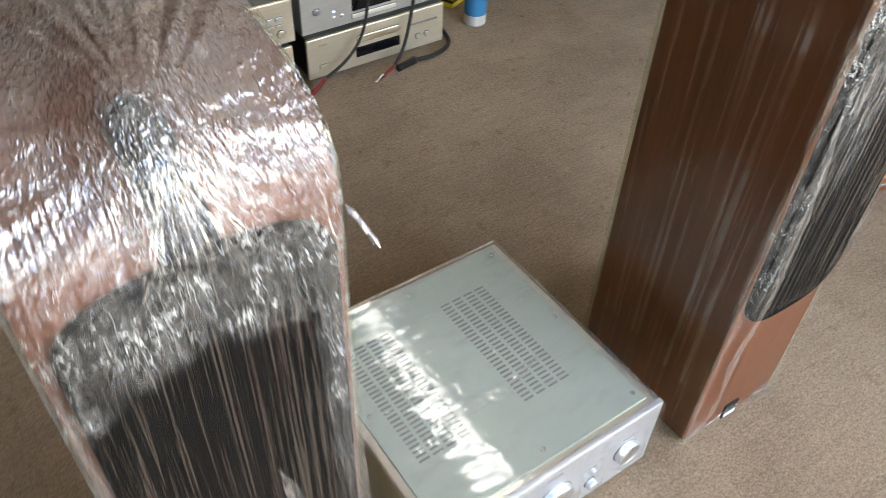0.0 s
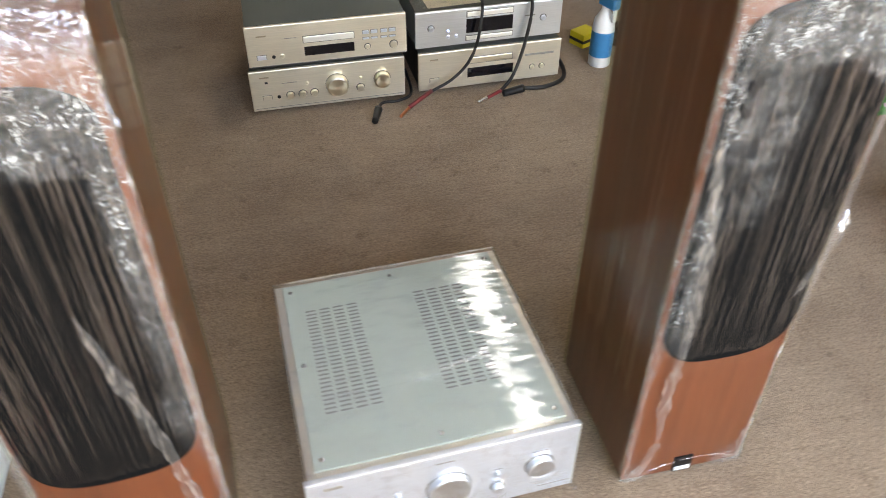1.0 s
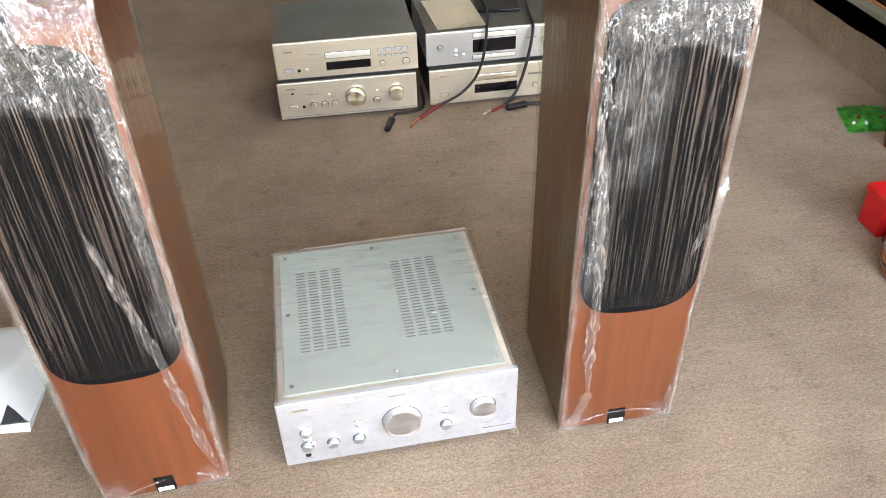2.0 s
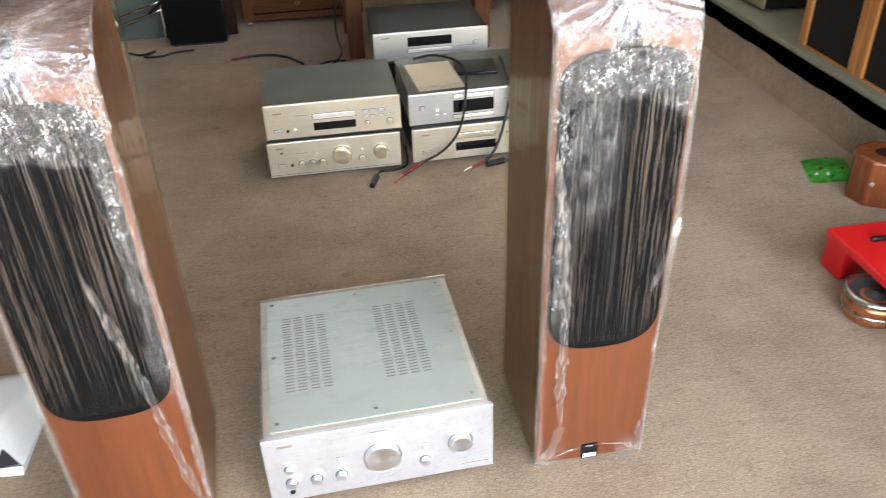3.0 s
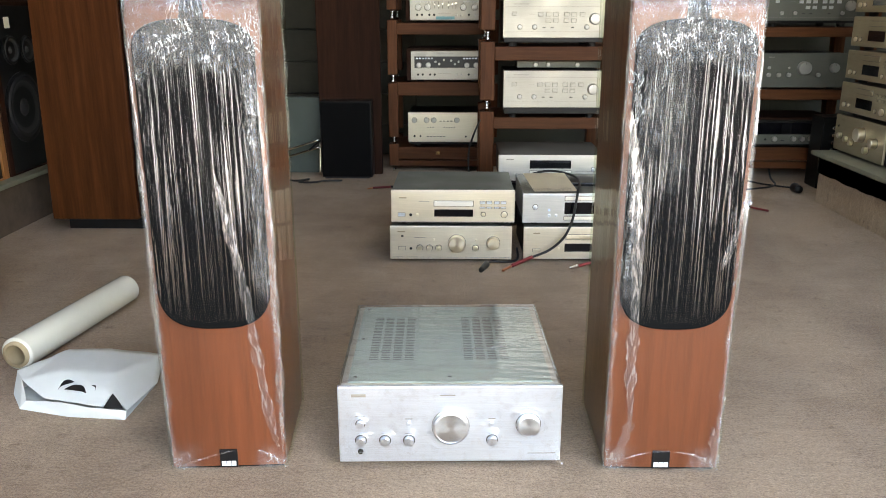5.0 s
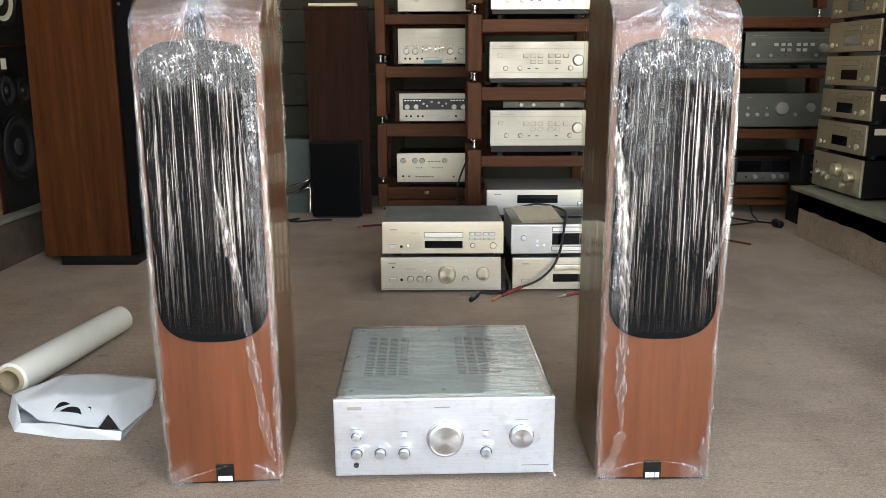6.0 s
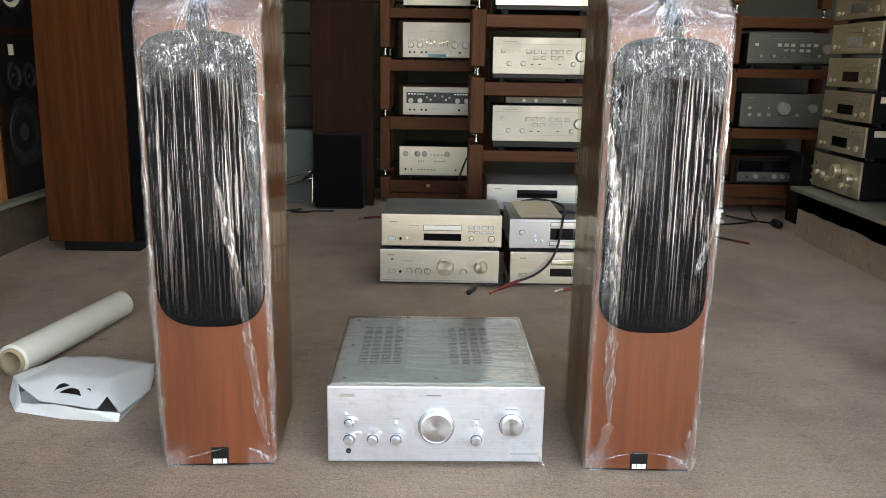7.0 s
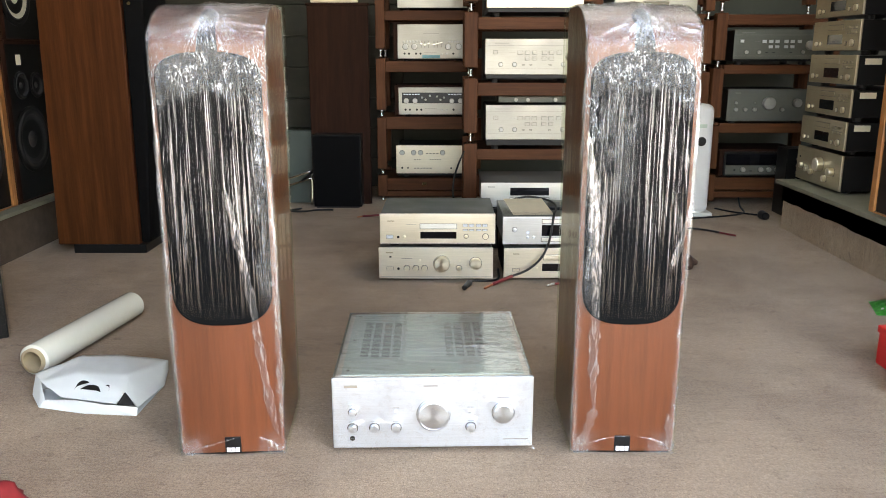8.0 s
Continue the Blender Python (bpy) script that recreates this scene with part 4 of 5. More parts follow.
cable([(1.18, 2.30, 0.008), (1.28, 2.235, 0.010), (1.34, 2.17, 0.010)], 0.0065, "black lead on the carpet with a red wire end", [("red_lead", (1.34, 2.17, 0.010), (1.40, 2.115, 0.007), 0.005, REDCABLE)])
cable([(1.20, 2.47, 0.008), (1.36, 2.53, 0.009), (1.50, 2.58, 0.008), (1.63, 2.66, 0.009), (1.66, 2.80, 0.02), (1.70, 2.95, 0.05)], 0.006, "black lead running over the carpet towards the rack")
cable([(1.52, 2.80, 0.008), (1.58, 2.70, 0.008), (1.66, 2.62, 0.010), (1.69, 2.55, 0.018)], 0.006, "black mains lead with a plug on the carpet", [("plug", (1.69, 2.56, 0.020), (1.685, 2.49, 0.024), (0.024, 0.019), BLACKPLASTIC)])
cable([(-0.90, 2.78, 0.007), (-0.84, 2.73, 0.009), (-0.78, 2.77, 0.010), (-0.82, 2.70, 0.009), (-0.74, 2.69, 0.010), (-0.69, 2.73, 0.009), (-0.60, 2.75, 0.007)], 0.0065, "tangled black lead on the carpet")


# ---------- equipment racks ----------
def rack(m, width, tiers, label, depth=0.42, post=0.054):
    """tiers: (post bottom, post top, beam bottom, beam top) from the floor up; spikes join the tiers."""
    t = thing("equipment_rack", m, label, "rack", "equipment racks")
    last = None
    for p0, p1, b0, b1 in tiers:
        for x in (0, width - post):
            for y in (0, depth - post):
                part("post", box(x, x + post, y, y + post, p0, p1, 0.004), MAHOGANY_Z, t)
                low = last if last is not None else 0.0
                if p0 - low > 0.004:
                    prof = [(0.0105, 0.0), (0.0105, (p0 - low) * 0.35), (0.006, (p0 - low) * 0.45), (0.008, (p0 - low) * 0.7), (0.013, p0 - low)]
                    part("spike", lathe(prof, 14, pose(x + post / 2, y + post / 2, low)), CHROME, t, "turned metal spike foot", True)
        part("front_beam", box(post, width - post, 0.006, 0.04, b0, b1, 0.003), MAHOGANY_X, t)
        part("rear_beam", box(post, width - post, depth - 0.04, depth - 0.006, b0, b1, 0.003), MAHOGANY_X, t)
        part("shelf", box(post * 0.3, width - post * 0.3, 0.04, depth - 0.04, b1 - 0.02, b1 - 0.001), MAHOGANY_X, t)
        last = p1
    return t


rack1 = rack(pose(-0.376, 3.05, 0), 0.60, [(0.03, 0.154, 0.066, 0.135), (0.192, 0.486, 0.42, 0.492), (0.532, 0.819, 0.743, 0.804), (0.872, 1.16, 1.026, 1.079)], "reddish-brown wooden equipment rack on metal spikes, filled with amplifiers", depth=0.42)
part("lower_rail", box(0.054, 0.546, 0.004, 0.03, 0.028, 0.060, 0.002), MAHOGANY_X, rack1)
part("name_plate", box(0.26, 0.285, 0.002, 0.007, 0.095, 0.112), BRASS, rack1, "small brass plate")
rack(pose(0.112, 2.45, 0), 0.64, [(0.0, 0.405, 0.322, 0.377), (0.459, 0.727, 0.642, 0.706), (0.779, 1.042, 0.96, 1.019), (1.09, 1.40, 1.30, 1.36)], "reddish-brown wooden equipment rack with silver amplifiers", depth=0.44, post=0.068)
rack(pose(0.82, 2.93, 0), 0.66, [(0.03, 0.13, 0.08, 0.15), (0.175, 0.43, 0.40, 0.46), (0.48, 0.745, 0.72, 0.785), (0.79, 1.02, 0.995, 1.055), (1.07, 1.40, 1.30, 1.36)], "reddish-brown wooden rack, partly empty", depth=0.42)
rack3 = rack(pose(1.486, 2.9, 0), 0.68, [(0.03, 0.18, 0.095, 0.165), (0.215, 0.455, 0.415, 0.469), (0.50, 0.765, 0.736, 0.785), (0.81, 1.06, 0.995, 1.051), (1.12, 1.40, 1.30, 1.36)], "reddish-brown wooden rack against the grey-green wall", depth=0.42, post=0.06)
part("lower_rail", box(0.06, 0.62, 0.004, 0.03, 0.05, 0.085, 0.002), MAHOGANY_X, rack3)

RG = "amplifiers on the racks"


def studio_feats(dark):
    f = [("bar", 0.0, 0.106, 0.36, 0.060, BLACKINK)] if dark else []
    f += [("knob", x, 0.106, 0.006, 0.006, RACKKNOB) for x in ([] if dark else [-0.165 + i * 0.018 for i in range(6)] + [0.09 + i * 0.016 for i in range(6)])]
    if dark:
        f += [("knob", x, 0.090, 0.014, 0.013, RACKKNOB) for x in (-0.155, -0.105, 0.105, 0.155)]
        f += [("knob", x, 0.108 + z, 0.006, 0.008, RACKKNOB) for x, z in ((-0.065, 0.0), (-0.045, -0.012), (-0.02, 0.01), (0.02, 0.006), (0.04, -0.012), (0.06, 0.0))]
        f += [("button", x, 0.126, 0.012, 0.006, SILVER) for x in [-0.165 + i * 0.016 for i in range(6)] + [0.09 + i * 0.016 for i in range(5)]]
    else:
        f += [("knob", x, 0.078, 0.015, 0.015, RACKKNOB) for x in (-0.155, -0.105, 0.085, 0.145)]
        f += [("slider", x, 0.090, d) for x, d in ((-0.066, 0.004), (-0.046, -0.003), (-0.026, 0.006), (0.006, 0.0), (0.026, 0.005), (0.046, 0.010))]
        f += [("bar", -0.01, 0.024, 0.10, 0.016, TEAL)]
    f += [("hole", x, 0.040, 0.006) for x in (-0.160, -0.135, -0.095, -0.070, 0.115)]
    f += [("knob", x, 0.038, 0.006, 0.005, RACKKNOB) for x in (0.05, 0.075, 0.15)]
    f += [("bar", -0.01, 0.150, 0.09, 0.002, PRINT), ("bar", -0.015, 0.046, 0.07, 0.002, PRINT)]
    return f


def cased(ob, w, h, d):
    part("wooden_case", box(-w / 2 - 0.022, w / 2 + 0.022, 0.012, d + 0.01, h, h + 0.012, 0.002), DARKWOOD, ob)
    for s in (-1, 1):
        x = s * (w / 2 + 0.012)
        part("case_side", box(x - 0.011, x + 0.011, 0.004, d + 0.01, 0.008, h, 0.002), DARKWOOD, ob)


u = component("studio_amplifier", pose(-0.052, 3.06, 0.805), 0.40, 0.200, 0.33, RACKSILVER, BLACKMETAL, studio_feats(False), "silver amplifier with sliders in a dark wooden case on a rack", group=RG)
cased(u, 0.40, 0.200, 0.33)
u = component("studio_amplifier", pose(-0.050, 3.06, 0.493), 0.40, 0.166, 0.33, RACKSILVER, BLACKMETAL, studio_feats(True), "silver amplifier with black control strip in a wooden case", group=RG)
cased(u, 0.40, 0.166, 0.33)
component("stereo_amplifier", pose(-0.068, 3.06, 0.136), 0.40, 0.192, 0.33, CHAMPAGNE, BLACKMETAL,
          [("knob", x, 0.150, 0.013, 0.013, RACKKNOB) for x in (-0.165, -0.098, -0.058, 0.07)] + [("hole", -0.165, 0.062, 0.006), ("hole", -0.132, 0.062, 0.005)]
          + [("button", -0.02 + i * 0.020, 0.145, 0.012, 0.004, BLACKINK) for i in range(5)] + [("button", -0.09 + i * 0.014, 0.110, 0.006, 0.005, BLACKINK) for i in range(3)]
          + [("button", 0.0 + i * 0.014, 0.110, 0.006, 0.005, BLACKINK) for i in range(5)] + [("button", -0.09 + i * 0.018, 0.060, 0.012, 0.004, BLACKINK) for i in range(6)] + [("hole", 0.12, 0.060, 0.005)],
          "silver amplifier with four small knobs on a rack", group=RG, base=0.014, feet=0.015)
component("stereo_amplifier", pose(-0.05, 3.06, 1.08), 0.40, 0.15, 0.33, RACKSILVER, DARKWOOD, [("knob", -0.1, 0.08, 0.014, 0.012, RACKKNOB)], "silver amplifier in a wooden case on the top tier", group=RG)


def pushbutton_feats(ma):
    f = [("knob", x, 0.052, 0.0095, 0.010, RACKKNOB) for x in (-0.155, -0.088, 0.150)]
    f += [("knob", 0.185, 0.088, 0.024, 0.020, RACKKNOB), ("button", -0.182, 0.110, 0.020, 0.015, ma)]
    f += [("button", x, 0.108, 0.022, 0.016, ma) for x in (-0.062, -0.026, 0.008, 0.056, 0.090, 0.128)]
    f += [("button", x, 0.080, 0.022, 0.015, ma) for x in (-0.026, 0.008, 0.056, 0.090)]
    f += [("bar", x, 0.050, 0.014, 0.004, BLACKINK) for x in (-0.045, -0.008, 0.085)]
    f += [("bar", 0.0, 0.142, 0.44, 0.0015, PRINT), ("bar", -0.15, 0.153, 0.07, 0.003, PRINT), ("bar", -0.10, 0.108, 0.03, 0.001, PRINT), ("bar", 0.0, 0.032, 0.44, 0.001, PRINT)]
    return f


component("integrated_amplifier", pose(0.452, 2.42, 0.377), 0.465, 0.222, 0.38, RACKSILVER, BLACKMETAL, [(f[0], f[1], f[2] + 0.05, *f[3:]) for f in pushbutton_feats(RACKSILVER)], "silver amplifier with push buttons on a rack", group=RG, base=0.030, feet=0.022)
component("integrated_amplifier", pose(0.445, 2.42, 0.706), 0.465, 0.210, 0.38, RACKSILVER, BLACKMETAL, [(f[0], f[1], f[2] + 0.036, *f[3:]) for f in pushbutton_feats(RACKSILVER)], "silver amplifier with push buttons on a rack", group=RG, base=0.020, feet=0.020)
component("integrated_amplifier", pose(0.45, 2.42, 1.019), 0.465, 0.20, 0.38, CHAMPAGNE, BLACKMETAL, [(f[0], f[1], f[2] + 0.03, *f[3:]) for f in pushbutton_feats(CHAMPAGNE)], "champagne amplifier on the top tier of a rack", group=RG, base=0.020, feet=0.020)
component("slim_tuner", pose(0.50, 2.56, 0.599), 0.42, 0.036, 0.24, DULLGREY, BLACKMETAL, [("knob", x, 0.018, 0.010, 0.01, RACKKNOB) for x in (-0.12, -0.06, 0.08)], "slim silver tuner lying on an amplifier", "tuner", RG, feet=0.004)
component("integrated_amplifier", pose(1.17, 2.95, 0.785), 0.45, 0.19, 0.36, CHAMPAGNE, BLACKMETAL, [(f[0], f[1], f[2] + 0.02, *f[3:]) for f in pushbutton_feats(CHAMPAGNE)], "pale champagne amplifier on the middle rack", group=RG)
component("integrated_amplifier", pose(1.16, 2.95, 1.056), 0.45, 0.10, 0.36, RACKSILVER, BLACKMETAL, [("display", 0, 0.05, 0.14, 0.03)], "silver unit on the top tier of the middle rack", group=RG)
component("integrated_amplifier", pose(1.805, 2.89, 0.786), 0.45, 0.185, 0.36, DULLGREY, BLACKMETAL, [(f[0], f[1], f[2] + 0.015, *f[3:]) for f in pushbutton_feats(COOLSILVER)], "dull grey amplifier with push buttons on a rack", group=RG, base=0.012, feet=0.018)
component("integrated_amplifier", pose(1.796, 2.89, 0.470), 0.45, 0.187, 0.36, DULLGREY, BLACKMETAL,
          [("knob", 0.0, 0.110, 0.034, 0.026, RACKKNOB), ("knob", 0.155, 0.112, 0.023, 0.022, RACKKNOB)] + [("knob", x, 0.076, 0.0105, 0.014, RACKKNOB) for x in (-0.178, -0.126, -0.075, 0.076)]
          + [("knob", -0.178, 0.112, 0.008, 0.010, RACKKNOB), ("knob", -0.075, 0.112, 0.005, 0.006, RACKKNOB), ("bar", -0.17, 0.165, 0.03, 0.005, PRINT)],
          "dull silver amplifier with a large volume knob on a rack", group=RG)
u = component("receiver", pose(1.79, 2.89, 0.166), 0.42, 0.145, 0.33, BLACKMETAL, BLACKMETAL,
              [("display", 0.0, 0.103, 0.40, 0.060), ("bar", 0.0, 0.045, 0.40, 0.050, DULLGREY)] + [("knob", x, 0.048, 0.0125, 0.018, RACKKNOB) for x in (-0.105, -0.005, 0.04, 0.085, 0.125)] + [("hole", -0.15, 0.045, 0.006), ("button", -0.06, 0.04, 0.02, 0.006, BLACKINK)],
              "black receiver with dark dial and silver knobs", group=RG)
cased(u, 0.42, 0.145, 0.33)

# stack of pale gold units on the east platform, turned to face the room
SG = "stack on the platform"


def gold_player(x, z, y, h, tone, paper_tag):
    t = component("disc_player", pose(x, y, z, 0, 0, -90), 0.44, h, 0.32, tone, BLACKMETAL,
                  [("drawer", 0.0, h * 0.80, 0.14, 0.020, tone), ("display", 0.0, h * 0.45, 0.14, 0.042), ("knob", -0.17, h * 0.33, 0.010, 0.010, SPUNGOLD), ("knob", -0.13, h * 0.33, 0.007, 0.006, SPUNGOLD), ("knob", 0.165, h * 0.35, 0.014, 0.010, SPUNGOLD)]
                  + [("button", 0.105 + c * 0.028, h * 0.78 - r * 0.02, 0.018, 0.010, tone) for c in range(4) for r in range(2)] + [("knob", 0.105, h * 0.33, 0.008, 0.005, SPUNGOLD), ("bar", -0.17, h * 0.88, 0.03, 0.004, BRASS)],
                  "pale gold disc player in a tall stack on a platform", "disc player", SG, feet=0.018)
    if paper_tag:
        part("price_tag", box(0.2145, 0.2165, 0.03, 0.10, h * 0.72, h * 0.9), PAPER, t, "small pale paper tag")


component("integrated_amplifier", pose(1.765, 2.13, 0.24, 0, 0, -90), 0.45, 0.172, 0.36, GOLD, BLACKMETAL,
          [("knob", 0.03, 0.110, 0.030, 0.030, SPUNGOLD), ("knob", 0.150, 0.090, 0.020, 0.026, SPUNGOLD)] + [("knob", x, 0.080 - 0.008 * i, 0.013, 0.016, SPUNGOLD) for i, x in enumerate((-0.16, -0.10, -0.05))]
          + [("knob", 0.09, 0.052, 0.014, 0.018, SPUNGOLD), ("hole", -0.19, 0.12, 0.005), ("bar", -0.16, 0.15, 0.03, 0.005, BRASS)],
          "gold integrated amplifier at the bottom of a stack", group=SG)
for z, h, y, tone, tag in ((0.412, 0.146, 2.125, GOLD, True), (0.558, 0.140, 2.11, GOLD, True), (0.698, 0.143, 2.10, GOLD, True), (0.841, 0.146, 2.10, GOLD, False), (0.987, 0.14, 2.10, GOLD, False)):
    gold_player(1.765, z, y, h, tone, tag)
# a dark unit with terminals beside the rack foot
side_unit = thing("speaker_selector", pose(1.92, 2.62, 0), "small dark box with rows of terminals behind the platform", "selector box")
part("body", box(-0.10, 0.10, 0.0, 0.14, 0.0, 0.36, 0.004), BLACKMETAL, side_unit)
for r in range(4):
    for c in range(3):
        part("terminal", lathe([(0.008, 0), (0.008, 0.012), (0.005, 0.014)], 10, pose(-0.05 + c * 0.05, 0.0, 0.20 + r * 0.036) @ FACE), CHROME, side_unit)


# ---------- loudspeakers on the platforms and at the back ----------
def driver(parent, y, z, r, side, x, cone=CONE, name="woofer"):
    """A round driver on a baffle that looks along x (side +1 or -1)."""
    m = pose(x, y, z, 0, 90 * side, 0)
    d = part(name, lathe([(r * 0.80, 0.006), (r * 0.86, 0.012), (r * 0.96, 0.010), (r * 0.98, 0.006), (r, 0.0)], 40, m, cap0=False, cap1=False), RUBBER, parent, "rubber surround", True)
    part("basket", lathe([(r * 0.985, 0.0), (r * 1.08, 0.0), (r * 1.08, 0.004), (r * 0.985, 0.007)], 40, m, cap0=False, cap1=False), BLACKMETAL, d)
    part("cone", lathe([(r * 0.82, 0.007), (r * 0.34, -0.012), (r * 0.33, -0.006), (r * 0.22, 0.004), (0.001, 0.007)], 40, m, cap0=False, cap1=False), cone, d, "", True)
    return d


def monitor(y0, y1, z0, h, x_face, side, label, woofer, tops=(), frame=HONEY, cone=CONE, tag=False, depth=0.34):
    t = thing("studio_monitor", pose(0, 0, 0), label, "loudspeaker", "monitors on the platforms")
    xa, xb = sorted((x_face - side * 0.012, x_face - side * depth))
    e, g = 0.036, 0.016
    part("cabinet", box(xa, xb, y0, y1, z0, z0 + h, 0.003), frame, t, "wooden cabinet")
    fa, fb = sorted((x_face - side * 0.012, x_face + side * 0.004))
    for ya, yb, za, zb in ((y0, y0 + e, z0, z0 + h), (y1 - e, y1, z0, z0 + h), (y0 + e, y1 - e, z0, z0 + 0.006), (y0 + e, y1 - e, z0 + h - g, z0 + h)):
        part("frame_edge", box(fa, fb, ya, yb, za, zb, 0.002), frame, t)
    ba, bb = sorted((x_face - side * 0.013, x_face - side * 0.006))
    part("baffle", box(ba, bb, y0 + e, y1 - e, z0 + 0.006, z0 + h - g), BLACKPLASTIC, t, "black baffle")
    xf = x_face - side * 0.0055
    wy, wz, wr = woofer
    driver(t, wy, wz, wr, side, xf, cone)
    for ty, tz, tr in tops:
        driver(t, ty, tz, tr, side, xf, CONE, "tweeter")
    if tag:
        part("paper_label", box(min(xf, xf + side * 0.001), max(xf, xf + side * 0.001), tag[0] - 0.02, tag[0] + 0.02, tag[1] - 0.022, tag[1] + 0.022), PAPER, t, "small paper label")
    return t


monitor(1.20, 1.535, 0.24, 0.95, 1.705, -1, "tall black-fronted monitor speaker in a honey wood cabinet", (1.367, 0.585, 0.125), [(1.30, 0.88, 0.05), (1.43, 0.90, 0.04)])
monitor(0.823, 1.194, 0.24, 0.95, 1.705, -1, "tall black-fronted monitor speaker in a honey wood cabinet", (1.008, 0.575, 0.145), [(0.92, 0.88, 0.05), (1.05, 0.90, 0.04)])
monitor(0.44, 0.818, 0.24, 0.95, 1.705, -1, "tall black-fronted monitor speaker in a honey wood cabinet", (0.63, 0.575, 0.145), [(0.52, 0.88, 0.05), (0.65, 0.90, 0.04)])
monitor(1.795, 2.185, 0.212, 0.69, -1.82, 1, "black-fronted monitor with small drivers and a label", (1.99, 0.475, 0.135), [(1.945, 0.712, 0.055), (2.075, 0.710, 0.052)], frame=DARKWOOD, tag=(1.945, 0.82))
monitor(1.38, 1.785, 0.212, 0.69, -1.82, 1, "black-fronted monitor speaker in a honey wood cabinet", (1.58, 0.45, 0.14), [(1.52, 0.712, 0.055), (1.65, 0.710, 0.052)])
monitor(1.82, 2.20, 0.902, 0.60, -1.82, 1, "dark monitor with a cream paper woofer, stacked on another", (1.975, 1.085, 0.115), [], frame=DARKWOOD, cone=WHITECONE)

# tall walnut speaker standing on the floor, wider towards its top
tall = thing("tall_speaker", pose(-1.285, 1.78, 0), "tall walnut floorstanding speaker with black front on a plinth", "speaker")
bm = bmesh.new()
lo = [(-0.375, 0.0), (-0.02, 0.0), (-0.02, 0.30), (-0.36, 0.30)]
hi = [(-0.350, 0.0), (-0.008, 0.0), (-0.008, 0.30), (-0.34, 0.30)]
a = [bm.verts.new((x, y, 0.04)) for x, y in lo]
b = [bm.verts.new((x, y, 1.22)) for x, y in hi]
bm.faces.new(a), bm.faces.new(b)
for i in range(4):
    bm.faces.new((a[i], a[(i + 1) % 4], b[(i + 1) % 4], b[i]))
bmesh.ops.bevel(bm, geom=list(bm.edges), offset=0.004, segments=2, profile=0.5, affect="EDGES")
part("cabinet", bm, WALNUT, tall, "walnut veneered cabinet")
bm = box(-0.018, 0.022, 0.012, 0.29, 0.045, 1.21, 0.010)
for v in bm.verts:
    v.co.x += (v.co.z - 0.045) / 1.165 * (0.066 if v.co.x > 0 else 0.012)
part("grille", bm, GRILLE, tall, "black cloth front, leaning outwards")
part("plinth", box(-0.312, 0.004, 0.004, 0.27, 0.0, 0.04, 0.003), BLACKPLASTIC, tall)
part("screw", lathe([(0.008, 0), (0.007, 0.004)], 14, pose(0.02, 0.012, 1.045) @ FACE), BRASS, tall)

dark = thing("tall_dark_cabinet", pose(-0.557, 2.96, 0), "tall dark brown wooden speaker cabinet at the back", "speaker cabinet")
part("cabinet", box(-0.185, 0.150, 0.0, 0.036, 0.0, 1.10, 0.003), DARKWOOD, dark)
part("top_board", box(-0.190, 0.155, -0.004, 0.036, 1.10, 1.115, 0.002), DARKWOOD, dark)
cloth = thing("folded_cloth", pose(-0.60, 2.975, 1.115), "pale folded cloth lying on a dark cabinet", "cloth")
part("folds", add_box(bmesh.new(), -0.12, 0.14, -0.012, 0.02, 0.0, 0.018, 0.006), PAPER, cloth)
sub = thing("subwoofer", pose(-0.585, 2.83, 0), "black box loudspeaker with a cloth front on the carpet", "subwoofer")
part("body", box(-0.134, 0.136, 0.008, 0.125, 0.006, 0.41, 0.004), BLACKMETAL, sub)
part("grille", box(-0.128, 0.130, 0.0, 0.008, 0.012, 0.404, 0.003), GRILLE, sub)
part("foot", box(-0.12, 0.12, 0.012, 0.115, 0.0, 0.006), RUBBER, sub)
# chrome stand leaning on the grey-green board
stand = thing("folding_stand", pose(-0.86, 2.90, 0), "folded chrome and black stand leaning on a board", "stand")
for k, (p, q, ma) in enumerate((((-0.12, 0.04, 0.12), (0.13, 0.02, 0.20), CHROME), ((-0.12, 0.05, 0.08), (0.13, 0.03, 0.16), CHROME), ((-0.16, 0.04, 0.06), (-0.10, 0.05, 0.13), BLACKPLASTIC), ((0.06, 0.02, 0.14), (0.16, 0.02, 0.22), BLACKPLASTIC), ((-0.14, 0.02, 0.007), (-0.10, 0.05, 0.12), CHROME), ((0.12, 0.0, 0.007), (0.12, 0.02, 0.18), CHROME))):
    part("rod", tube([p, tuple((i + j) / 2 for i, j in zip(p, q)), q], 0.007, 8, 3), ma, stand, "", True)

# white upright appliance behind the right-hand wrapped speaker
heat = thing("air_purifier", pose(1.335, 2.66, 0), "tall rounded white plastic appliance on the carpet", "air purifier")
part("body", box(-0.10, 0.085, -0.06, 0.10, 0.018, 0.59, 0.035, 5), WHITEPLASTIC, heat, "", True)
part("foot", box(-0.12, 0.105, -0.075, 0.11, 0.0, 0.024, 0.008, 2), WHITEPLASTIC, heat)
part("dial", lathe([(0.024, 0), (0.024, 0.004), (0.018, 0.006)], 24, pose(0.02, -0.061, 0.40) @ FACE), BLACKPLASTIC, heat, "dark round dial")
part("grip", box(-0.055, 0.045, -0.0625, -0.058, 0.47, 0.49, 0.002), LID, heat)


